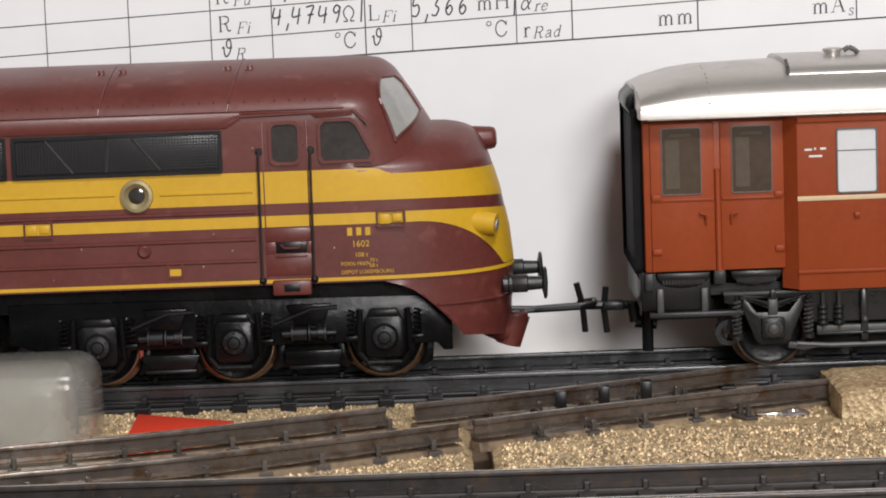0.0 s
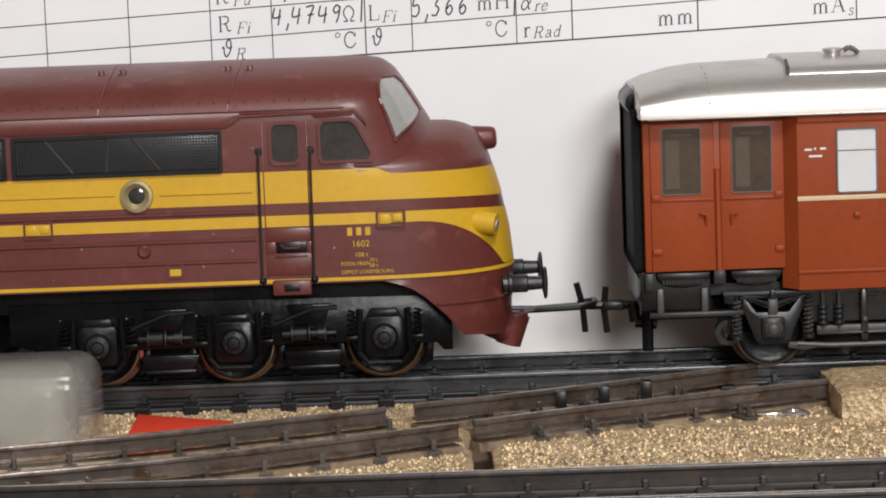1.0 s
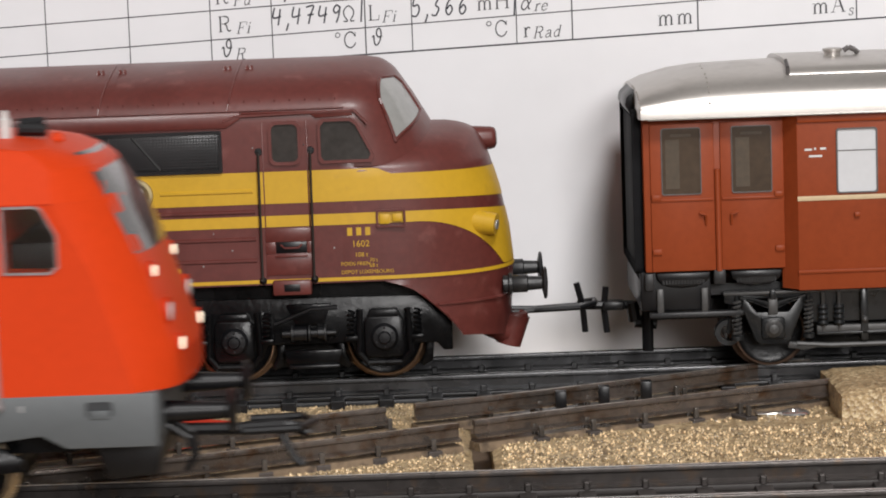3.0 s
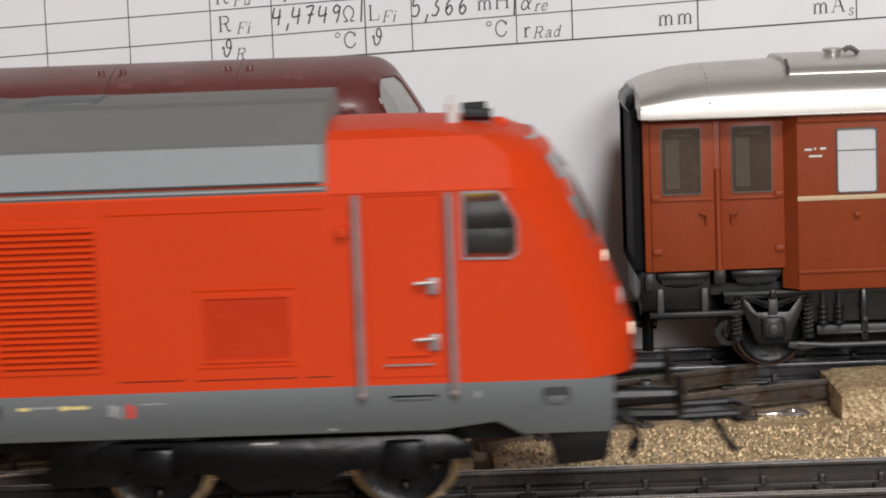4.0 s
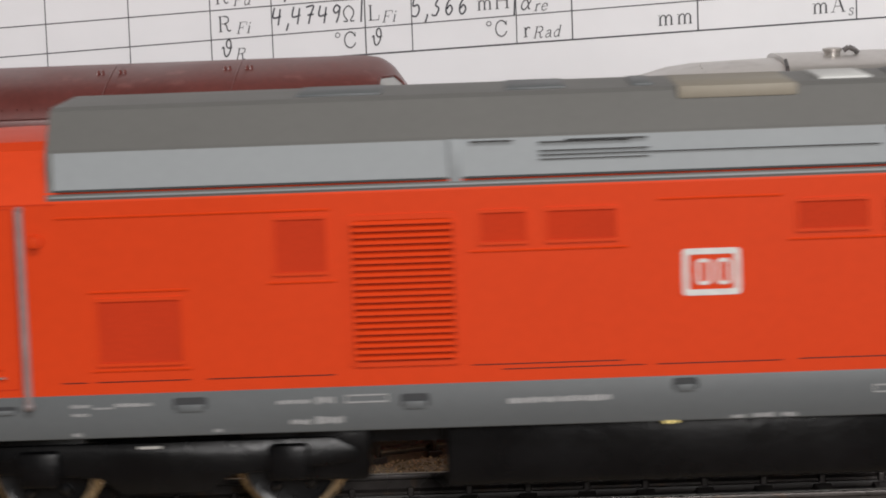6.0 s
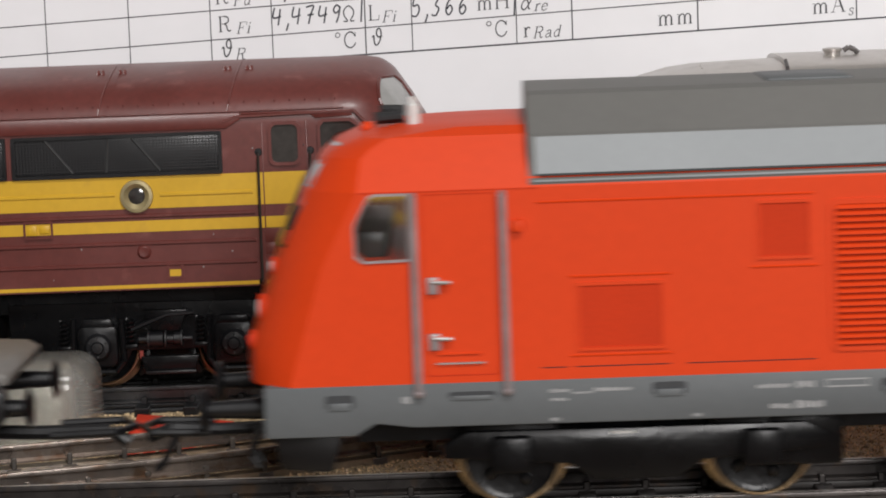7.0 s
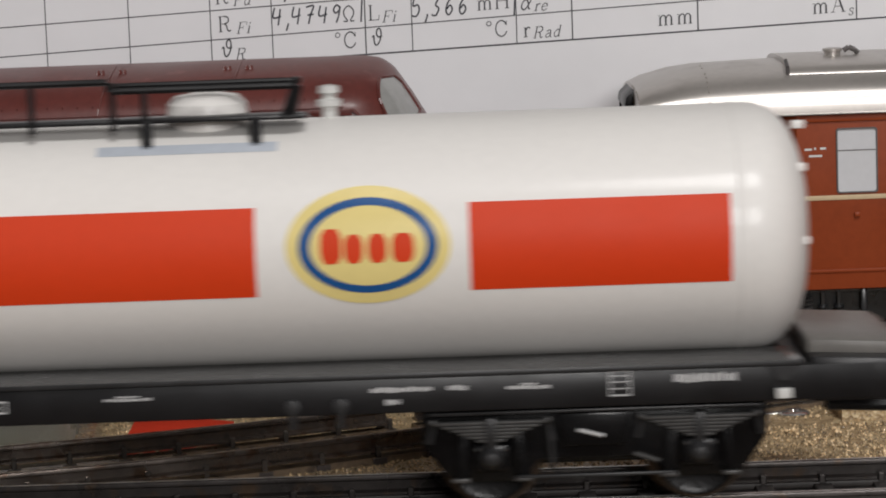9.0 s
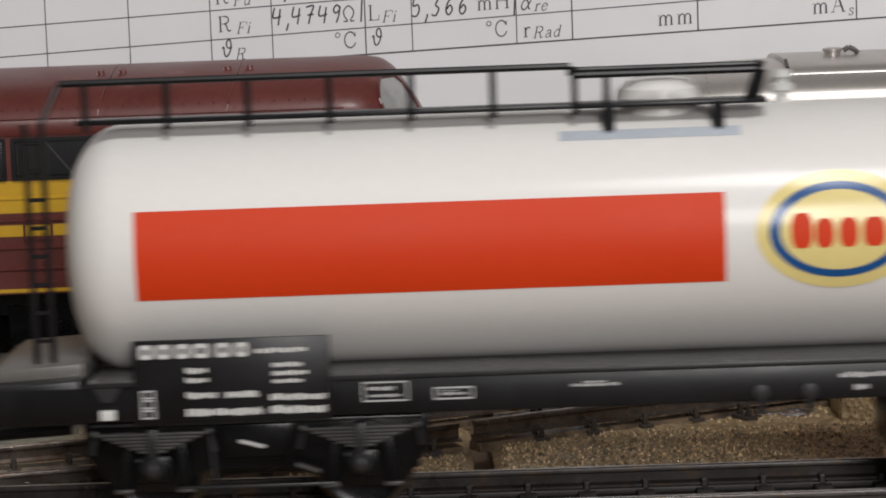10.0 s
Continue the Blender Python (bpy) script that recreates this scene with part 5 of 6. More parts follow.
def red_half(z):
    """Half width, start of the nose and nose tip, measured from the middle."""
    W = smooth_at([(9, 17.3), (16, 17.5), (38.8, 17.5), (44.7, 13.4), (45.6, 11.5), (46.1, 8), (46.3, 0.4)], z)
    xf = smooth_at([(14, 106.6), (16, 107.6), (20, 107.6), (24.4, 106.2), (33, 103.2), (38.8, 100.6), (42.5, 98.0), (44, 96.2), (45.2, 92.4), (45.9, 88), (46.3, 80)], z)
    x0 = smooth_at([(14, 102.0), (17, 101.6), (30, 97.6), (38.8, 93.2), (43, 92.6), (44.7, 89.5), (46.3, 75)], z)
    return W, x0, xf


NOSE_PLAN = [(0, 1.0), (0.08, 1.0), (0.25, 0.985), (0.42, 0.95), (0.58, 0.89), (0.70, 0.80), (0.79, 0.66), (0.88, 0.44), (0.95, 0.22), (1, 0)]   # half width to nose depth


def red_ring(z):
    W, x0, xf = red_half(z)
    q = [(x0 + (xf - x0) * fx, -W * fy, z) for fy, fx in NOSE_PLAN[::-1]]
    a = q + [(x, -y, z) for x, y, _ in q[::-1]][1:]
    b = [(-x, y, z) for x, y, _ in a[::-1]]
    return a + b[0:0] + [(-x, -y, z) for x, y, _ in a]


def tiny_print(x0, x1, z0, z1, y, mat, parent):
    """Unreadable small print as a row of little bars."""
    rng = random.Random(int(x0 * 10) + 7)
    bm = bmesh.new()
    x = x0
    while x < x1 - 0.1:
        w = min(rng.uniform(0.3, 0.8), x1 - x)
        a, b = z0 + rng.uniform(0, 0.2) * (z1 - z0), z1 - rng.uniform(0, 0.25) * (z1 - z0)
        box(x, x + w * 0.78, y - 0.03, y + 0.03, a, b, 0, bm)
        x += w
    part("print_bar", bm, mat, parent, smooth=False)


def build_red_loco():
    L = thing("red_locomotive", "bright red diesel locomotive with grey roof on the front track", "model locomotive", train_pose(0))
    Y = -17.5

    def shifted(bm):
        bmesh.ops.translate(bm, vec=(MID, 0, 0), verts=bm.verts)
        return bm
    zs = [16.1, 17, 18.5, 20, 22, 24.4, 27, 30, 33, 36, 38.8, 40.5, 42.5, 43.6, 44.7, 45.2, 45.6, 45.9, 46.2]
    body = part("body", shifted(loft([red_ring(z) for z in zs])), M_RED, L)
    body.data.set_sharp_from_angle(angle=radians(14))
    # the cab side windows are cut right through
    for s in (1, -1):
        win = [(31.9, 30.9), (37.0, 30.8), (37.9, 31.5), (37.9, 35.0), (36.3, 38.0), (35.7, 38.3), (31.9, 38.3)]
        if s < 0:
            win = [(2 * MID - x, z) for x, z in win][::-1]
        cutter = part("cutter", prism(win, -22, 22), M_DARKGLASS, L)
        mod = body.modifiers.new("opening", "BOOLEAN")
        mod.operation, mod.object, mod.solver = "DIFFERENCE", cutter, "EXACT"
        dg = bpy.context.evaluated_depsgraph_get()
        me = bpy.data.meshes.new_from_object(body.evaluated_get(dg))
        body.modifiers.clear()
        body.data = me
        me.shade_smooth()
        me.set_sharp_from_angle(angle=radians(14))
        bpy.data.objects.remove(cutter)
        part("cab_desk", box(MID + s * 87 - 3, MID + s * 94, -14, 14, 30.6, 33.9, 0.4), M_BLACK, body, "dark cab interior")
    # grey sill
    sill = prism([(-160.5, 16.2), (-160.6, 10.2), (-150, 10.2), (-147.5, 11.6), (-143, 11.0), (28, 10.6), (35, 11.4), (38, 9.8), (48.7, 9.8), (48.8, 16.2)], Y - 0.1, 17.6, bevel=0.2)
    sill = part("sill", sill, M_GREY, L, "grey lower sill band")
    # roof
    prof = [(-17.35, 39.0), (-17.35, 39.7), (-16.7, 39.8), (-16.3, 44.6), (-15.9, 44.75), (-11.4, 49.0), (-9.5, 49.4), (9.5, 49.4), (11.4, 49.0), (15.9, 44.75), (16.3, 44.6), (16.7, 39.8), (17.35, 39.7), (17.35, 39.0)]
    roof = part("roof", prism(prof, -128.8, 16.2, axis="x", bevel=0.06), M_ROOFGREY, L, "dark grey stepped roof")
    for x0, x1 in ((-22.5, 15.6), (-128.0, -82.0), (-80.5, -24)):
        pn = part("roof_panel", prism([(-16.95, 40.2), (-16.5, 44.5), (-16.0, 44.5), (-16.4, 40.2)], x0, x1, axis="x"), M_ROOFLIGHT, roof, "light grey roof side panel")
        part("panel_groove", box(x0 + 0.4, x1 - 0.4, -17.1, -16.7, 40.0, 40.25), M_GROOVE, pn, smooth=False)
    for x0 in (-24.0, -82.0):
        part("roof_pilaster", box(x0, x0 + 1.5, -17.2, -16.0, 39.5, 44.6, 0.15), M_ROOFLIGHT, roof)
    part("panel_ledge", box(-128.4, 15.9, -17.5, -16.6, 39.3, 39.55, 0.08), M_ROOFLIGHT, roof)
    for x0, x1, z in ((-71.5, -32, 42.4), (-71.5, -58.8, 41.9), (-71.5, -58.8, 42.9), (-71.5, -60.8, 43.9), (-68.4, -59, 44.1), (-31.2, -24.4, 44.2), (-79.5, -74.5, 44.2)):
        part("roof_groove", box(x0, x1, -16.99, -16.4, z, z + 0.08), M_GROOVE, roof, smooth=False)
    part("roof_cover", box(-55, -41, -12.6, 8, 48.0, 49.55, 0.3), M_BEIGE, roof)
    for x0, x1, m in ((-37.7, -31.6, M_WHITEPRINT), (-28.5, -24.6, M_GREY), (-75, -68, M_GREY), (-100, -90, M_GREY), (-20.5, -12, M_GREY), (-60, -57.5, M_GREY)):
        part("roof_lid", box(x0, x1, -7, 7, 49.2, 49.7, 0.2), m, roof)
    # dark strip on the flat side draws the shadow line under the roof ledge
    for x0, x1 in ((16.6, 37.6), (-148.8, -127.8)):
        part("cornice_shade_line", box(x0, x1, Y - 0.05, Y + 0.1, 38.62, 38.78), M_REDDARK, body, smooth=False)
    # side fittings
    def louvre(x0, x1, z0, z1, k):
        lv = part("louvre", ring_frame(rounded(x0 - 0.7, x1 + 0.7, z0 - 0.6, z1 + 0.6, 1.0, 4), rounded(x0, x1, z0, z1, 0.7, 4), Y - 0.22, Y + 0.05), M_RED, body)
        # darker red backing stands in for the shade between the slats
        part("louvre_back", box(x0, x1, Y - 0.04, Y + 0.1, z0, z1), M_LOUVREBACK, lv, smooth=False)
        for i in range(k):
            z = z0 + (z1 - z0) * (i + 0.5) / k
            h = (z1 - z0) / k
            part("slat", prism([(Y - 0.04, z + h * 0.46), (Y - 0.5, z - h * 0.06), (Y - 0.5, z - h * 0.2), (Y - 0.04, z - h * 0.1)], x0 + 0.1, x1 - 0.1, axis="x"), M_RED, lv, smooth=False)
    louvre(-22.7, -11.0, 19.3, 35.9, 22)
    louvre(-93.6, -81.8, 19.0, 35.6, 22)

    def vent(x0, x1, z0, z1, lines=True):
        v = part("vent_panel", box(x0, x1, Y - 0.05, Y + 0.1, z0, z1), M_REDDARK, body, "dull red wire mesh panel", smooth=False)
        part("vent_frame", ring_frame(rounded(x0 - 0.35, x1 + 0.35, z0 - 0.35, z1 + 0.35, 0.2, 2), rounded(x0, x1, z0, z1, 0.1, 2), Y - 0.22, Y), M_RED, v)
    vent(1.3, 11.2, 19.8, 27.0)
    vent(-123.4, -113.8, 19.8, 27.1)
    vent(-102.4, -96.6, 29.8, 36.0)
    for a in (-41.7, -78.5):
        if a == -41.7:
            vent(-41.8, -33.8, 32.9, 36.1)
            vent(-31.4, -26.3, 32.9, 36.1)
        else:
            vent(-78.5, -73.3, 32.6, 36.0)
            vent(-70.8, -62.9, 32.6, 36.0)
    for x0, x1, z in ((0.2, 12.0, 28.0), (0.2, 12.0, 18.9), (-124.5, -112.8, 28.2), (-124.5, -112.8, 18.9), (-9.5, 15.6, 37.2), (-128, -96, 37.0), (-43, -25.5, 31.7), (-80, -61.6, 31.5), (-58, -43.6, 36.9), (-103.4, -95.5, 28.6)):
        part("seam", rods([(x0, Y, z), (x1, Y, z)], 0.14, 5), M_RED, body)
    for x0, x1, z in ((-9, -1.3, 17.5), (0.2, 12.0, 17.4), (13, 16, 17.4), (-42, -26, 17.7), (-58.5, -44, 17.6), (-76.5, -60, 17.6), (-80, -62.5, 18.2), (-128, -125, 17.6), (-124, -113, 17.6), (-111, -96, 17.6)):
        part("groove", box(x0, x1, Y - 0.02, Y + 0.05, z - 0.06, z + 0.06), M_BLACK, body, smooth=False)
    for xc in (19.4, 30.2, -142.4, -132.0):
        part("handrail", rods([(xc, Y, 38.2), (xc, Y - 0.6, 38.0), (xc, Y - 0.6, 15.4), (xc, Y, 15.2)], 0.48, 10), M_RODGREY, body, "grey vertical grab rail")
        part("handrail_foot", ball((xc, Y - 0.5, 15.1), 0.62, u=10, v=6), M_RODGREY, body)
    for x0, x1 in ((20.3, 29.3), (-141.5, -132.8)):
        part("door_seam", ring_frame(rounded(x0, x1, 17.0, 38.4, 0.3, 2), rounded(x0 + 0.15, x1 - 0.15, 17.15, 38.25, 0.3, 2), Y - 0.05, Y + 0.05), M_REDDARK, body, smooth=False)
    for x, s in ((28.0, -1), (-140.4, 1)):
        for z in (27.8, 21.2):
            h = part("door_handle", box(x - 0.6, x + 0.7, Y - 0.55, Y, z - 1.1, z + 0.9, 0.15), M_RODGREY, body)
            part("lever", rods([(x, Y - 0.7, z + 0.35), (x + s * 2.1, Y - 0.75, z + 0.25)], 0.28, 8), M_CHROME, h, "chrome door lever")
        part("kick_rail", rods([(x + s * 0.2, Y - 0.2, 18.5), (x + s * 5.8, Y - 0.2, 18.5)], 0.16, 6), M_CHROME, body)
        part("kick_rail", rods([(x + s * 0.2, Y - 0.12, 19.6), (x + s * 5.4, Y - 0.12, 19.6)], 0.14, 6), M_RED, body)
    for x in (17.8, -130.3):
        part("lock_boss", lathe([(0.1, -0.9), (0.7, -0.85), (0.85, 0.1)], (x, Y, 34.4), "y", 14), M_RED, body)
    # cab side windows
    for s in (1, -1):
        win = [(31.9, 30.9), (37.0, 30.8), (37.9, 31.5), (37.9, 35.0), (36.3, 38.0), (35.7, 38.3), (31.9, 38.3)]
        if s < 0:
            win = [(2 * MID - x, z) for x, z in win][::-1]
        cx, cz = sum(p[0] for p in win) / 7, 34.5
        g = part("cab_window", prism(win, Y + 0.12, Y + 0.3), M_GLASS, body, "clear cab side window")
        part("far_pane", prism(win, -Y - 0.3, -Y - 0.12), M_GLASS, g)
        part("window_frame", ring_frame([(cx + (x - cx) * 1.09, cz + (z - cz) * 1.08) for x, z in win], win, Y - 0.25, Y + 0.2), M_RODGREY, g)
    # fronts: windscreen, lamps, horns
    for s in (1, -1):
        def fx(x):
            return MID + s * x
        rings = []
        for i in range(9):
            t = -0.8 + 1.6 * i / 8
            row = []
            for k in range(6):
                z = 32.0 + 12.0 * k / 5
                W, x0, xf = red_half(z)
                y = W * 0.9 * t
                row.append((fx(x0 + (xf - x0) * smooth_at(NOSE_PLAN, abs(y) / W) + 0.12), y, z))
            rings.append(row)
        part("windscreen", loft(rings, close=False, caps=False), M_DARKGLASS, body, "dark front windscreen")
        for yy in (-1, 1):
            for z, r, m in ((24.6, 1.5, M_REFLECTOR), (20.8, 1.0, M_HEADLAMP if s > 0 else M_LAMPRED), (29.6, 0.9, M_HEADLAMP if s > 0 else M_REFLECTOR)):
                W, x0, xf = red_half(z)
                x1 = x0 + (xf - x0) * smooth_at(NOSE_PLAN, 10.0 / W) + 0.15
                lp = part("lamp_housing", rod((fx(98), yy * 10.0, z), (fx(x1), yy * 10.0, z), r + 0.35, 16, r2=r + 0.3), M_REDDARK, body, "round front lamp")
                part("lens", rod((fx(x1 - 0.5), yy * 10.0, z), (fx(x1 + 0.3), yy * 10.0, z), r, 16, r2=r * 0.7), m, lp)
        part("roof_stub", lathe([(0.7, 0), (0.75, 2.4), (0.5, 2.5), (0.4, 3.4), (0.1, 3.5)], (fx(86.5), -7, 45.6), "z", 12), M_WHITEPRINT, body, "pale roof aerial")
        part("horn", rods([(fx(87.6), -5, 46.6), (fx(91.2), -5, 46.4)], 0.75, 10), M_BLACK, body, "black air horn")
        part("horn", rods([(fx(87.6), -3, 47.1), (fx(90.6), -3, 47.2)], 0.7, 10), M_BLACK, body, "black air horn")
        part("roof_lamp", ball((fx(92.2), -4, 45.2), 0.9, u=12, v=8), M_RED, body)
        for yy in (-1, 1):
            bf = part("buffer", rod((fx(104), yy * 10, 12.5), (fx(112.2), yy * 10, 12.5), 1.4, 16, r2=1.0), M_BLACK, L)
            part("buffer_plate", lathe([(0.1, 0.4), (2.2, 0.3), (2.7, 0), (2.5, -0.5), (1, -0.8)], (fx(112.6), yy * 10, 12.5), "x", 24), M_BLACK, bf)
        cp = part("coupler", rods([(fx(100), 0, 8.5), (fx(112), 0, 8.2), (fx(118), 0, 8.6), (fx(121), 0, 7.4)], 0.8, 8), M_BLACK, L, "black hook coupler")
        part("coupler_loop", rods([(fx(113), -4, 8.6), (fx(120), -4, 8.8), (fx(121.5), 0, 8.8), (fx(120), 4, 8.8), (fx(113), 4, 8.6)], 0.5, 8), M_BLACK, cp)
        part("coupler_drop", rods([(fx(117), -1, 8.4), (fx(119), -1.2, 4.6), (fx(120), -1.2, 3.6)], 0.5, 8), M_BLACK, cp)
        part("plough", prism([(fx(96), 10), (fx(104.5), 10), (fx(103.5), 5.5), (fx(97.5), 5.0)], -13, 13, bevel=0.3), M_BLACK, L)
        for yy in (-9, -5):
            part("brake_hose", rods([(fx(104), yy, 11), (fx(107), yy, 9), (fx(107.5), yy, 6.5), (fx(106.5), yy, 5)], 0.4, 8), M_BLACK, L)
    # printing on the sill
    emblem = part("emblem", ring_frame(rounded(-55.3, -48.6, 25.5, 31.0, 0.5, 3), rounded(-54.6, -49.3, 26.2, 30.3, 0.3, 3), Y - 0.06, Y), M_WHITEPRINT, body, "white square railway emblem")
    for x in (-53.7, -51.4):
        part("emblem_mark", ring_frame(rounded(x, x + 1.7, 26.7, 29.8, 0.6, 3), rounded(x + 0.4, x + 1.3, 27.1, 29.4, 0.3, 3), Y - 0.06, Y), M_WHITEPRINT, emblem)
    for x0, x1, z0, z1, m in ((-33.4, -27.6, 13.4, 14.4, None), (-21, -19.6, 14.4, 15.0, M_PALEYELLOW), (-20, -16.5, 14.6, 15.0, M_WHITEPRINT), (-16, -12.6, 14.4, 15.0, M_PALEYELLOW), (-10.4, -8.8, 13.2, 15.1, M_WHITEPRINT), (-8.2, -7.2, 13.0, 15.0, M_LAMPRED), (-6.6, -3.4, 14.7, 15.0, M_WHITEPRINT),
                              (-50, -48.4, 10.9, 11.4, M_WHITEPRINT), (-47.5, -45, 10.9, 11.5, M_WHITEPRINT), (-44.2, -42.4, 10.9, 11.5, M_WHITEPRINT), (-58, -56, 10.5, 11.0, M_PALEYELLOW), (-76, -64, 13.5, 14.3, M_WHITEPRINT),
                              (-127.2, -124.8, 14.6, 15.1, M_WHITEPRINT), (-124.5, -122, 14.4, 14.7, M_WHITEPRINT), (-122, -117.6, 14.6, 15.1, M_WHITEPRINT), (-127, -125, 13.6, 14.0, M_WHITEPRINT), (-103, -99, 14.3, 14.9, M_WHITEPRINT), (-98.4, -96.2, 14.2, 15.2, M_WHITEPRINT), (-95, -90, 14.2, 15.2, None),
                              (-101.5, -99, 11.8, 12.5, M_WHITEPRINT), (-98.5, -95.2, 11.8, 12.8, M_WHITEPRINT), (-144.4, -143.2, 13.8, 14.9, M_WHITEPRINT), (-127, -126, 11.2, 11.7, M_WHITEPRINT), (-110.5, -109.5, 11.2, 11.7, M_WHITEPRINT), (15.5, 16.3, 10.9, 11.3, M_WHITEPRINT), (32.6, 33.2, 14.3, 15.4, M_WHITEPRINT)):
        if m is None:
            part("print_box", ring_frame([(x0, z0), (x1, z0), (x1, z1), (x0, z1)], [(x0 + .18, z0 + .18), (x1 - .18, z0 + .18), (x1 - .18, z1 - .18), (x0 + .18, z1 - .18)], Y - 0.16, Y - 0.1), M_FADED, sill, smooth=False)
        else:
            tiny_print(x0, x1, z0, z1, Y - 0.12, M_FADED if m == M_WHITEPRINT else m, sill)
    for x0, x1, z0, z1 in ((-26.4, -23.0, 13.2, 15.4), (22.6, 28.2, 14.4, 15.0), (40.4, 43.6, 13.4, 15.4), (-139.0, -133.4, 14.2, 15.2), (-153.4, -150, 13.4, 15.2), (-115.2, -111.2, 13.9, 15.6), (-88.6, -85.2, 13.4, 15.2), (-56.8, -53.8, 14.4, 16.0)):
        sp = part("sill_pocket", prism(rounded(x0, x1, z0 + 0.1, z1 - 0.1, 0.4, 3), Y - 0.13, Y - 0.05), M_POCKET, sill)
        part("pocket_bar", box(x0 + 0.4, x1 - 0.4, Y - 0.3, Y - 0.1, z0 - 0.1, z0 + (z1 - z0) * 0.45, 0.1), M_GREY, sp)
    # underside
    part("underframe", box(-150, 38, -10, 10, 8.0, 12), M_DEEPBLACK, L)
    part("fuel_tank", box(MID - 28, MID + 28, -15, 15, 3.2, 11.5, 0.8), M_DEEPBLACK, L)
    for e in (-1, 1):
        x0, x1 = sorted((MID + e * 36.9, MID + e * 46))
        part("bogie_end", box(x0, x1, -13.6, 13.6, 4.2, 11.4, 0.5), M_DEEPBLACK, L)
    wheels = []
    for xc in (9.0, -117.0):
        bg = part("bogie", prism([(xc - 23, 8), (xc - 23, 6.5), (xc - 8, 5.4), (xc - 5, 3.4), (xc + 5, 3.4), (xc + 8, 5.4), (xc + 23, 6.5), (xc + 23, 8), (xc + 20, 9.6), (xc - 20, 9.6)], -14.2, -12.8, bevel=0.2), M_DEEPBLACK, L, "black bogie frame")
        for dx in (-14.8, 14.8):
            part("bogie_skirt", box(xc + dx - 5.5, xc + dx + 5.5, -13.4, -12.4, 6.5, 11, 0.3), M_DEEPBLACK, bg)
            part("axle_box", box(xc + dx - 2.4, xc + dx + 2.4, -15.4, -13.6, 4.6, 9.0, 0.5), M_DEEPBLACK, bg)
        part("bogie_core", box(xc - 22, xc + 22, -7, 7, 4.2, 9.5, 0.4), M_DEEPBLACK, bg)
        part("label_bar", box(xc - 3, xc - 0.2, -14.5, -14.2, 8.9, 9.2), M_WHITEPRINT, bg, smooth=False)
        for dx in (-14.8, 14.8):
            for s in (-1, 1):
                w = build_wheel(L, xc + dx, s * 8.9, 6.2, 6.2, [M_STEEL], "wheel")
                for k in range(5):
                    a = 2 * math.pi * k / 5
                    part("wheel_boss", ball((3.6 * math.cos(a), -1.5, 3.6 * math.sin(a)), 0.8, u=8, v=5), M_BLACK, w)
                wheels.append((w, (xc + dx) * MM, s * 8.9 * MM, 6.2 * MM, 0 if s < 0 else 180))
    return L, wheels


RED_LOCO, RED_WHEELS = build_red_loco()

# ================= moving tank wagon =================


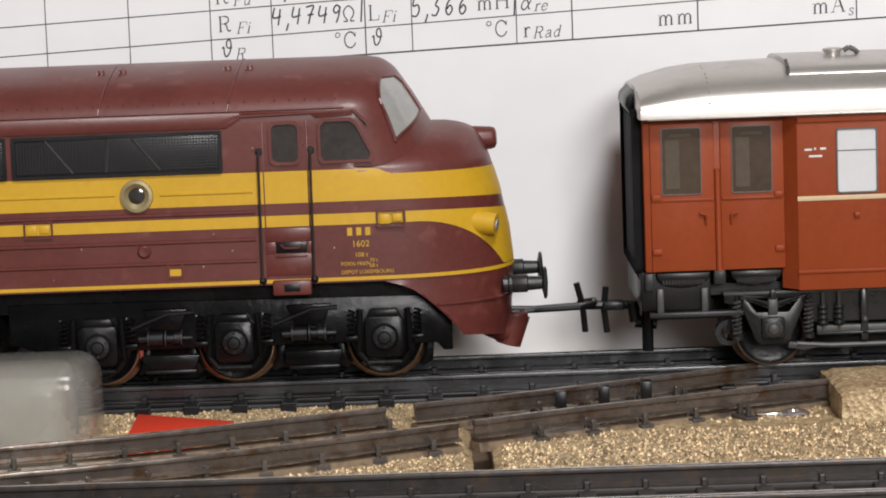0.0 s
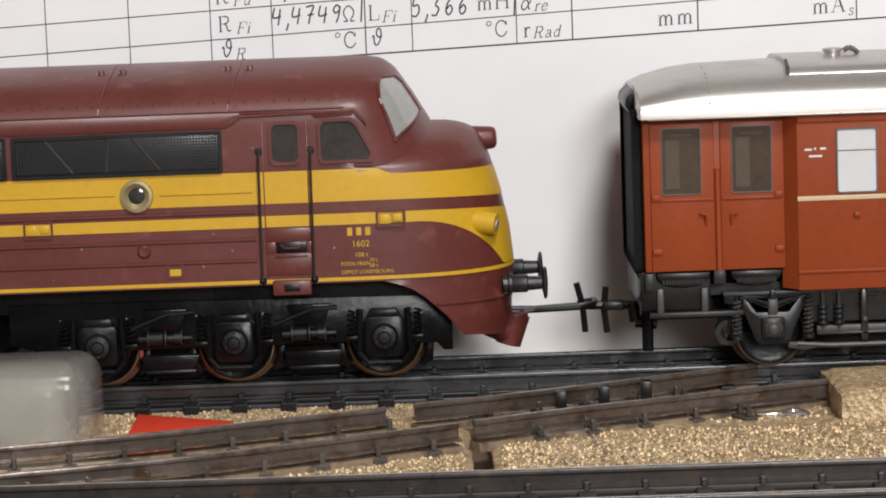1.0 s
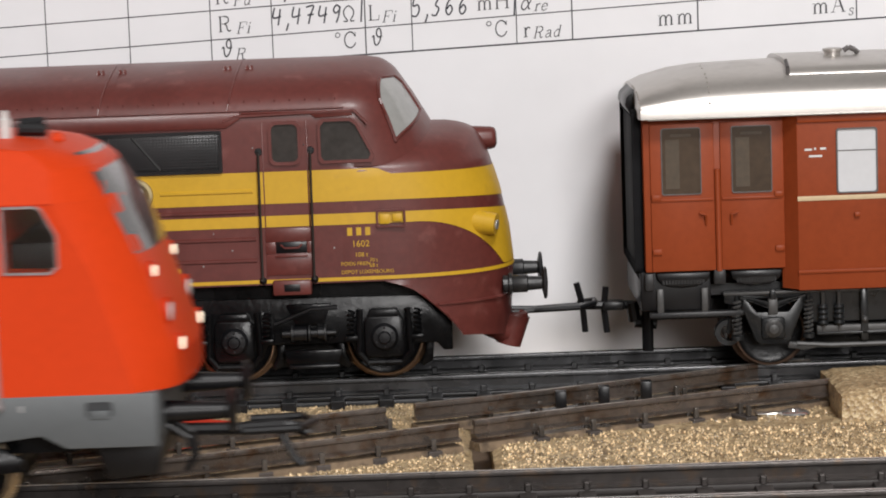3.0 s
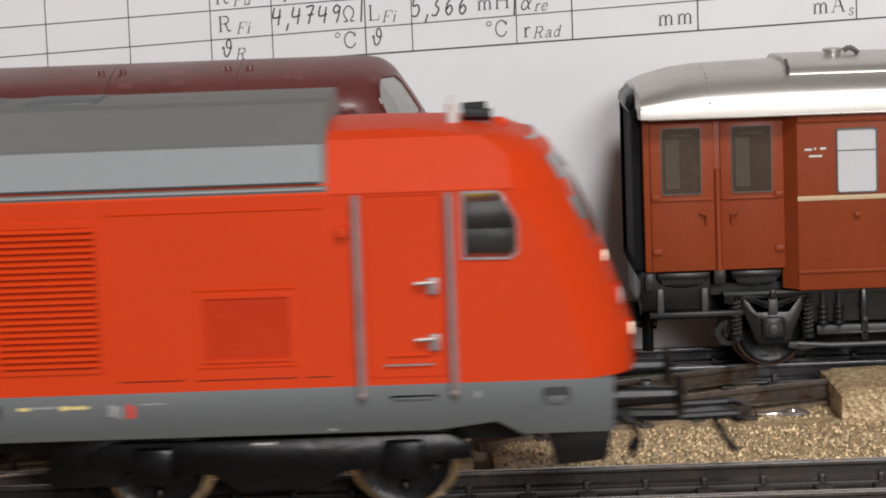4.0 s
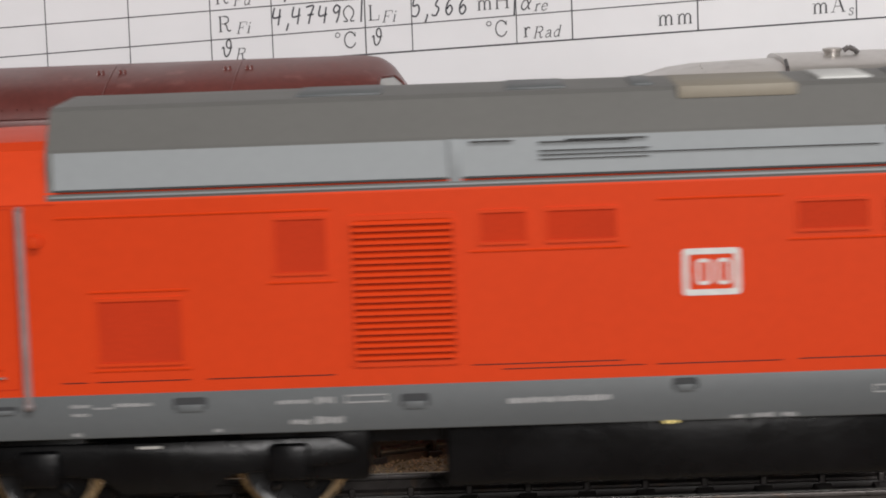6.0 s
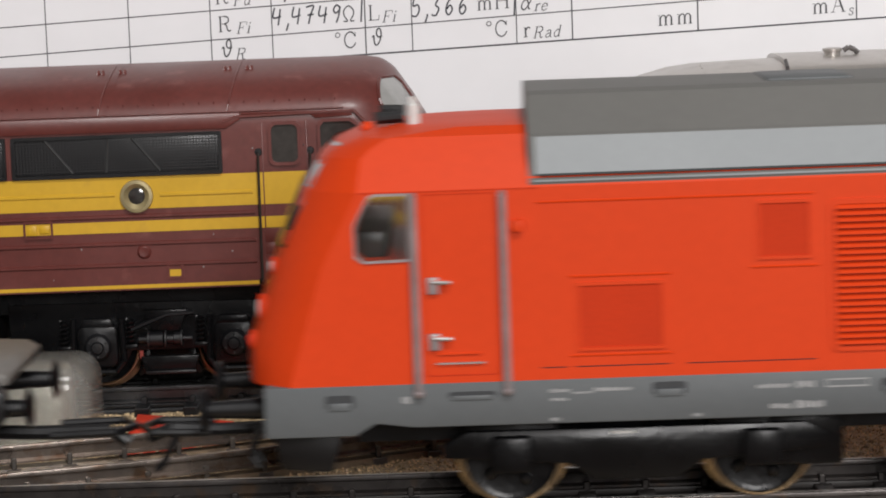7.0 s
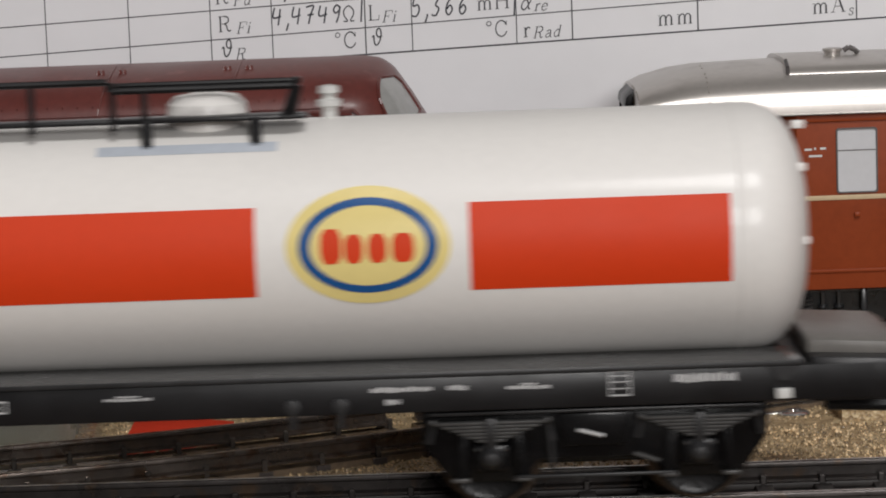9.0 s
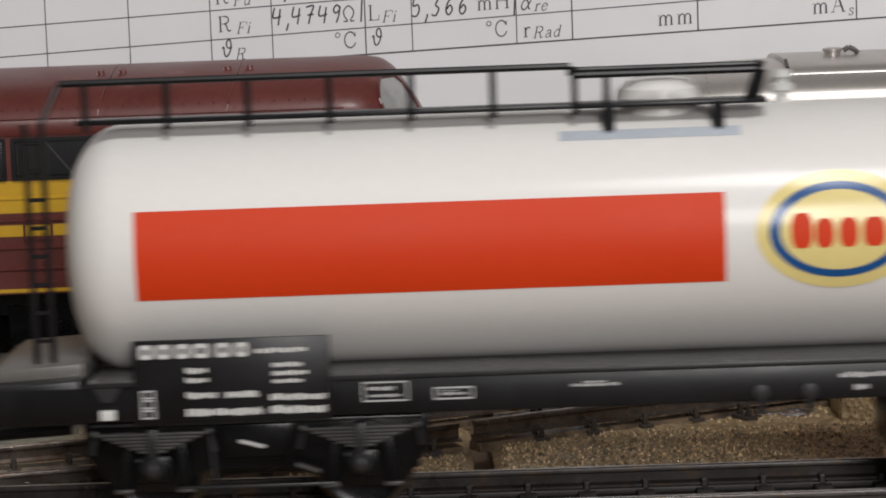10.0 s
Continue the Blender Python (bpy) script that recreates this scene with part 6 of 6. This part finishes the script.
def build_tank_wagon():
    T = thing("tank_wagon", "white tank wagon with red bands, coupled behind the red locomotive", "model wagon", train_pose(0))
    CZ, R = 31.25, 15.15
    XC = -274.5
    prof = [(0.2, -72.3)] + [(R * math.sin(radians(a)) ** 0.62, -72.3 + 7.0 * (1 - math.cos(radians(a)))) for a in range(10, 91, 8)] + [(R, -60)]
    prof = prof + [(R, -20), (R, 20)] + [(r, -d) for r, d in prof[::-1]]
    tank = part("tank", lathe(prof, (XC, 0, CZ), "x", 56), M_TANK, T, "glossy white cylindrical tank")

    def on_tank(x, z, off):
        y = -math.sqrt(max((R + off) ** 2 - (z - CZ) ** 2, 0))
        return (x, y, z)

    def band(x0, x1, z0, z1, mat, label):
        rings = []
        for i in range(13):
            z = z0 + (z1 - z0) * i / 12
            rings.append([on_tank(x0, z, 0.05), on_tank((x0 + x1) / 2, z, 0.05), on_tank(x1, z, 0.05)])
        part("painted_band", loft(rings, close=False, caps=False), mat, tank, label)
    band(-243.0, -212.4, 26.6, 36.95, M_TANKRED, "red painted band")
    band(-337.3, -268.1, 26.6, 37.1, M_TANKRED, "long red painted band")

    def disc(rx, rz, mat, off, hole=0.0):
        cx, cz = -254.9, 32.3
        rings = []
        for k in range(9):
            f = hole + (1 - hole) * k / 8
            rings.append([on_tank(cx + rx * max(f, 0.01) * math.cos(2 * math.pi * i / 48), cz + rz * max(f, 0.01) * math.sin(2 * math.pi * i / 48), off) for i in range(48)])
        return part("emblem", loft(rings, caps=False), mat, tank, "oval pale yellow and blue company emblem")
    disc(9.7, 6.9, M_PALEYELLOW, 0.06)
    disc(8.2, 5.6, M_BLUE, 0.10, 0.84)
    # plain red shapes in the oval
    for k, w in ((0, 2.5), (1, 2.2), (2, 2.2), (3, 2.6)):
        x0 = -260.5 + 2.8 * k
        h = 2.4 if k == 0 else 1.7
        rings = []
        for i in range(7):
            z = 32.0 - 1.7 + (h + 1.7) * i / 6
            e = 0.007 * (i - 3) ** 4
            rings.append([on_tank(x0 + e, z, 0.12), on_tank(x0 + w - e, z, 0.12)])
        part("emblem_shape", loft(rings, close=False, caps=False), M_TANKRED, tank, "red shape in the emblem")
    part("seam_cap", lathe([(R, -0.5), (R + 0.1, -0.25), (R + 0.1, 0.25), (R, 0.5)], (-211.0, 0, CZ), "x", 56, caps=False), M_TANK, tank)
    for z in (43.5, 38.5, 30.0):
        part("end_bracket", box(-204.2, -202.7, -6 - (44 - z) * 0.3, -5 - (44 - z) * 0.3, z, z + 1, 0.2), M_TANK, tank)
    # walkway on top
    wk = part("walkway", box(-344.5, -262.0, -7.5, -4.0, 46.9, 47.5, 0.1), M_BLACK, T, "black walkway with hand rails")
    for i in range(7):
        x = -342.9 + 9.72 * i
        part("post", rods([(x - 0.4, -7.6, 46.2), (x - 0.4, -7.6, 51.9)], 0.42, 8), M_BLACK, wk)
    part("top_rail", rods([(-346.4, -7.6, 52.0), (-285.4, -7.6, 52.0), (-285.4, -7.6, 50.9), (-262.6, -7.6, 50.9), (-263.6, -7.6, 47.2)], 0.42, 8), M_BLACK, wk)
    part("top_rail", rods([(-285.0, -3.8, 51.3), (-262.6, -3.8, 51.3)], 0.35, 8), M_BLACK, wk)
    for x in (-281, -268.0):
        part("walkway_leg", rods([(x, -7.6, 47.2), (x, -8.2, 44.3)], 0.7, 8), M_BLACK, wk)
    part("platform", box(-284.5, -263, -7.9, -2.5, 46.9, 47.45, 0.15), M_BLACK, wk)
    part("post", rods([(-264.6, -7.6, 47), (-262.8, -7.6, 51.9)], 0.5, 8), M_BLACK, wk)
    part("post", rods([(-281.2, -7.6, 47), (-281.2, -7.6, 51)], 0.42, 8), M_BLACK, wk)
    part("dome", lathe([(5.2, 44), (5.2, 46.5), (4.9, 47.4), (4.8, 48.6), (3.8, 49.6), (1.5, 50.0), (0.1, 50.05)], (-274.5, 0, 0), "z", 28), M_TANK, T, "white filler dome")
    band(-287.0, -265.5, 43.3, 44.3, M_LIGHTPLATE, "pale plate beside the dome")
    part("valve", lathe([(0.9, 46), (0.9, 47.6), (1.5, 47.8), (1.5, 48.5), (0.9, 48.7), (0.9, 49.2), (1.3, 49.4), (1.2, 50.2), (0.2, 50.4)], (-259.6, 0, 0), "z", 16), M_WHITEPRINT, T, "pale safety valve")
    # ladder at the rear end
    ld = part("ladder", rods([(-348.4, -9, 15), (-348.4, -9, 47.5), (-346.4, -8, 51.7)], 0.4, 8), M_BLACK, T, "black end ladder")
    part("ladder_rail", rods([(-350.4, -9, 15), (-350.4, -9, 47.5)], 0.4, 8), M_BLACK, ld)
    for k in range(9):
        part("rung", rods([(-350.4, -9, 18 + 3.4 * k), (-348.4, -9, 18 + 3.4 * k)], 0.25, 6), M_BLACK, ld)
    # frame
    fr = part("frame", box(-352, -196, -15.6, 15.6, 12.4, 16.6, 0.2), M_BLACK, T, "black wagon frame")
    for s in (-1, 1):
        y0, y1 = sorted((s * 15.8, s * 5.4))
        part("sole_plate", box(-343.5, -204.5, y0, y1, 16.6, 17.25, 0.12), M_SOLE, fr, "glossy dark plate under the tank")
        part("plate_edge", box(-343.5, -204.5, s * 15.95 - 0.12, s * 15.95 + 0.12, 16.65, 17.2, 0.05), M_GREYBLACK, fr)
    part("tank_saddle", prism([(-5.2, 15.6), (-5.2, 17.2), (5.2, 17.2), (5.2, 15.6)], -342, -206, axis="x"), M_BLACK, fr)
    for x0, x1 in ((-203.5, -191.5), (-356.5, -344.5)):
        dk = part("end_deck", prism([(x0, 16.6), (x1, 16.6), (x1, 17.6), (x1 - 1.5, 18.4), (x0, 19.0)] if x1 > -200 else [(x1, 16.6), (x0, 16.6), (x0, 17.6), (x0 + 1.5, 18.4), (x1, 19.0)], -12, 12, bevel=0.15), M_DECK, T, "grey end platform")
        part("deck_side", prism([(x0, 12.2), (x1 - 0.6, 12.2), (x1, 13.2), (x1, 16.2), (x1 - 1.2, 17.0), (x0, 17.5)] if x1 > -200 else [(x1, 12.2), (x0 + 0.6, 12.2), (x0, 13.2), (x0, 16.2), (x0 + 1.2, 17.0), (x1, 17.5)], -15.5, -11.9, bevel=0.2), M_BLACK, dk)
    # painted plates on the frame
    Y = -15.66
    sign = part("name_plate", box(-338.0, -314.8, Y - 0.5, Y, 12.2, 22.1, 0.1), M_BLACK, T, "black lettered plate")
    # the firm's name as six blocks, the rest as rows of small marks
    for x0, x1 in ((-337.2, -335.6), (-335.1, -333.5), (-332.9, -331.3), (-330.8, -329.0), (-328.2, -326.5), (-325.9, -324.4)):
        part("print_bar", ring_frame(rounded(x0, x1, 19.9, 21.6, 0.3, 2), rounded(x0 + 0.5, x1 - 0.5, 20.4, 21.1, 0.15, 2), Y - 0.56, Y - 0.5), M_WHITEPRINT, sign, smooth=False)
    for x0, x1, z0, z1 in ((-323.6, -317.4, 20.2, 20.9), (-331.8, -329.2, 18.0, 18.8), (-331.8, -329.2, 16.9, 17.6), (-331.8, -328.2, 15.0, 15.9), (-327.2, -323.4, 15.0, 15.9), (-331.9, -322.9, 12.9, 13.9),
                           (-321.6, -318, 18.5, 19.1), (-321.6, -317.4, 17.5, 18.1), (-321.6, -318, 16.6, 17.1), (-322.0, -315.4, 14.5, 15.4), (-322.0, -315.4, 12.9, 14.0)):
        tiny_print(x0, x1, z0, z1, Y - 0.53, M_WHITEPRINT, sign)
    for z0, z1 in ((12.8, 13.9), (14.0, 15.1), (15.2, 16.2)):
        part("print_box", ring_frame([(-337.2, z0), (-335.6, z0), (-335.6, z1), (-337.2, z1)], [(-336.95, z0 + .2), (-335.85, z0 + .2), (-335.85, z1 - .2), (-336.95, z1 - .2)], Y - 0.56, Y - 0.5), M_FADED2, sign, smooth=False)

    def frame_mark(x0, x1, z0, z1, hollow=False):
        if hollow:
            part("print_box", ring_frame([(x0, z0), (x1, z0), (x1, z1), (x0, z1)], [(x0 + .2, z0 + .2), (x1 - .2, z0 + .2), (x1 - .2, z1 - .2), (x0 + .2, z1 - .2)], Y - 0.06, Y), M_FADED2, fr, smooth=False)
        else:
            tiny_print(x0, x1, z0, z1, Y - 0.04, M_FADED2, fr)
    for x0, x1 in ((-311.2, -305.8), (-302.8, -298.2)):
        frame_mark(x0, x1, 13.9, 16.3 if x0 < -305 else 15.4, True)
        frame_mark(x0 + 0.8, x1 - 0.8, 14.4, 14.8)
        frame_mark(x0 + 0.6, x1 - 1.6, 15.2 if x0 < -305 else 14.9, 15.7 if x0 < -305 else 15.0)
    for x0, x1, z0, z1 in ((-286.6, -281, 14.9, 15.3), (-285.2, -282.4, 15.3, 15.6), (-255.2, -248, 14.9, 15.6), (-246.2, -243.8, 14.9, 15.6), (-239.2, -234, 14.8, 15.3), (-237.6, -235.6, 15.3, 15.6), (-219.6, -212.2, 14.9, 16.1), (-253.5, -251.8, 13.4, 14.2)):
        frame_mark(x0, x1, z0, z1)
    frame_mark(-227.2, -224.7, 13.6, 16.7, True)
    for z in (14.4, 15.2, 15.9):
        frame_mark(-227.0, -224.9, z, z + 0.2)
    for x in (-264.5, -258.8):
        part("hand_wheel", lathe([(0.3, -0.8), (0.9, -0.7), (0.9, -0.2), (0.4, 0)], (x, Y, 13.6), "y", 14), M_GREYBLACK, fr)
        part("brake_rod", rods([(x, Y - 0.3, 13.5), (x, Y - 0.3, 11.0)], 0.5, 8), M_GREYBLACK, fr)
    for x in (-206.8, -341.2):
        st = part("step_iron", prism([(x - 1.7, 16.6), (x + 1.7, 16.6), (x + 0.6, 14.9), (x - 0.6, 14.9)], Y - 0.4, Y), M_GREYBLACK, fr)
        part("step_foot", box(x - 0.9, x + 0.9, Y - 0.9, Y, 12.8, 14.0, 0.15), M_WHITEPRINT, st)
    # bogies
    wheels = []
    for xc in (-229.0, -324.0):
        bg = part("bogie", prism([(xc - 20.6, 12.2), (xc - 20.4, 8.0), (xc - 17.5, 4.0), (xc - 15.6, 3.4), (xc - 9.0, 3.4), (xc - 6.4, 6.0), (xc + 6.4, 6.0), (xc + 9.0, 3.4), (xc + 15.6, 3.4), (xc + 17.5, 4.0), (xc + 20.4, 8.0), (xc + 20.6, 12.2), (xc + 8, 12.6), (xc - 8, 12.6)], -13.6, -12.6, bevel=0.2), M_DEEPBLACK, T, "black leaf-sprung bogie")
        part("top_flange", box(xc - 19.6, xc + 19.6, -15.0, -12.6, 11.7, 12.1, 0.12), M_GREYBLACK, bg)
        part("tie_bar", box(xc - 9.4, xc + 9.4, -14.9, -14.3, 3.9, 4.3, 0.08), M_GREYBLACK, bg)
        part("bolster", prism([(xc - 4.6, 11.6), (xc - 3.6, 7.6), (xc + 3.6, 7.6), (xc + 4.6, 11.6)], -14.8, -13.4, bevel=0.3), M_DEEPBLACK, bg)
        for dx in (-12.3, 12.3):
            x = xc + dx
            for k in range(6):
                w, z = 6.8 - 1.0 * k, 10.6 - 0.42 * k
                # leaves kept paler than the bogie in place of their edge glints
                part("spring_leaf", prism([(x - w, z + 0.34), (x + w, z + 0.34), (x + w - 0.3, z), (x - w + 0.3, z)], -15.3 - 0.05 * (k % 2), -13.6, bevel=0.06), M_HANGER, bg)
            part("spring_buckle", box(x - 0.6, x + 0.6, -15.6, -13.6, 7.8, 11.4, 0.15), M_GREYBLACK, bg)
            for e in (-1, 1):
                part("spring_shackle", rods([(x + e * 6.7, -14.6, 10.9), (x + e * 7.3, -14.6, 8.4)], 0.35, 8), M_GREYBLACK, bg)
                part("shackle_bolt", ball((x + e * 6.8, -15.2, 11.0), 0.42, u=10, v=6), M_HANGER, bg)
                part("guard_leg", prism([(x + e * 2.6, 9.8), (x + e * 3.6, 9.8), (x + e * 4.3, 3.6), (x + e * 3.1, 3.6)], -14.6, -13.6, bevel=0.12), M_DEEPBLACK, bg)
                part("guard_foot", box(x + e * 3.7 - 1.0, x + e * 3.7 + 1.0, -14.9, -14.0, 3.6, 4.1, 0.12), M_HANGER, bg)
            part("axle_box", box(x - 2.2, x + 2.2, -15.5, -13.6, 4.9, 8.3, 0.6), M_DEEPBLACK, bg)
            part("axle_cap", lathe([(0.1, -0.9), (0.7, -0.8), (1.1, -0.4), (1.4, 0.2)], (x, -15.5, 6.6), "y", 16), M_GREYBLACK, bg)
            for e in (-1, 1):
                part("bolt", ball((x + e * 1.6, -15.5, 7.7), 0.24, u=8, v=5), M_HANGER, bg)
            for e in (-1, 1):
                w = build_wheel(T, x, e * 8.9, 5.5, 5.5, M_DARKTYRE, "wheel")
                wheels.append((w, x * MM, e * 8.9 * MM, 5.5 * MM, 0 if e < 0 else 180))
        part("bogie_core", box(xc - 19, xc + 19, -7, 7, 4.0, 11.5, 0.4), M_DEEPBLACK, bg)
        part("bogie_rod", rods([(xc - 2, -15.0, 9.6), (xc + 1.0, -15.0, 8.8)], 0.24, 6), M_FADED2, bg)
        part("brake_lever", rods([(xc + 4.6, -14.9, 6.6), (xc + 7.4, -14.9, 5.6)], 0.28, 6), M_HANGER, bg)
        part("brake_hanger", rods([(xc - 5.4, -14.7, 10.4), (xc - 5.0, -14.7, 5.0)], 0.3, 6), M_GREYBLACK, bg)
    for s, x in ((1, -196), (-1, -352)):
        for yy in (-1, 1):
            bf = part("buffer", rod((x, yy * 10, 13.5), (x + s * 6.5, yy * 10, 13.5), 1.3, 14, r2=1.0), M_BLACK, T)
            part("buffer_plate", lathe([(0.1, s * 0.4), (2.2, s * 0.3), (2.6, 0), (1, -s * 0.6)], (x + s * 6.6, yy * 10, 13.5), "x", 20), M_BLACK, bf)
        cp = part("coupler", rods([(x - s * 4, 0, 9), (x + s * 6, 0, 8.5), (x + s * 15, 0, 8.5), (x + s * 17, 0, 7)], 0.9, 8), M_BLACK, T, "black hook coupler")
        part("coupler_loop", rods([(x + s * 8, -4, 8.8), (x + s * 16, -4, 9), (x + s * 18, 0, 9), (x + s * 16, 4, 9), (x + s * 8, 4, 8.8)], 0.5, 8), M_BLACK, cp)
    return T, wheels


TANK, TANK_WHEELS = build_tank_wagon()

# ================= movement =================


def travel_at(t):
    """The train's travel at t seconds, eased between the rows."""
    rows = TRAVEL
    for i in range(len(rows) - 1):
        if t <= rows[i + 1][0] + 1e-9:
            (t0, a), (t1, b) = rows[i], rows[i + 1]
            h = t1 - t0
            def slope(k):
                lo, hi = max(k - 1, 0), min(k + 1, len(rows) - 1)
                return (rows[hi][1] - rows[lo][1]) / (rows[hi][0] - rows[lo][0])
            s = (t - t0) / h
            m0, m1 = slope(i) * h, slope(i + 1) * h
            return (2 * s ** 3 - 3 * s ** 2 + 1) * a + (s ** 3 - 2 * s ** 2 + s) * m0 + (-2 * s ** 3 + 3 * s ** 2) * b + (s ** 3 - s ** 2) * m1
    return rows[-1][1]


def motions():
    times = [k / 10 for k in range(101)]
    for vehicle in (RED_LOCO, TANK):
        walk(vehicle, [(t, train_pose(travel_at(t))) for t in times])
    for w, x, y, z, turn in RED_WHEELS + TANK_WHEELS:
        r = z / MM
        rows = []
        for t in times:
            roll = math.degrees(travel_at(t) / r)
            rows.append((t, pose(x, y, z) @ pose(0, 0, 0, 0, roll, 0) @ pose(0, 0, 0, 0, 0, turn)))
        walk(w, rows)


motions()
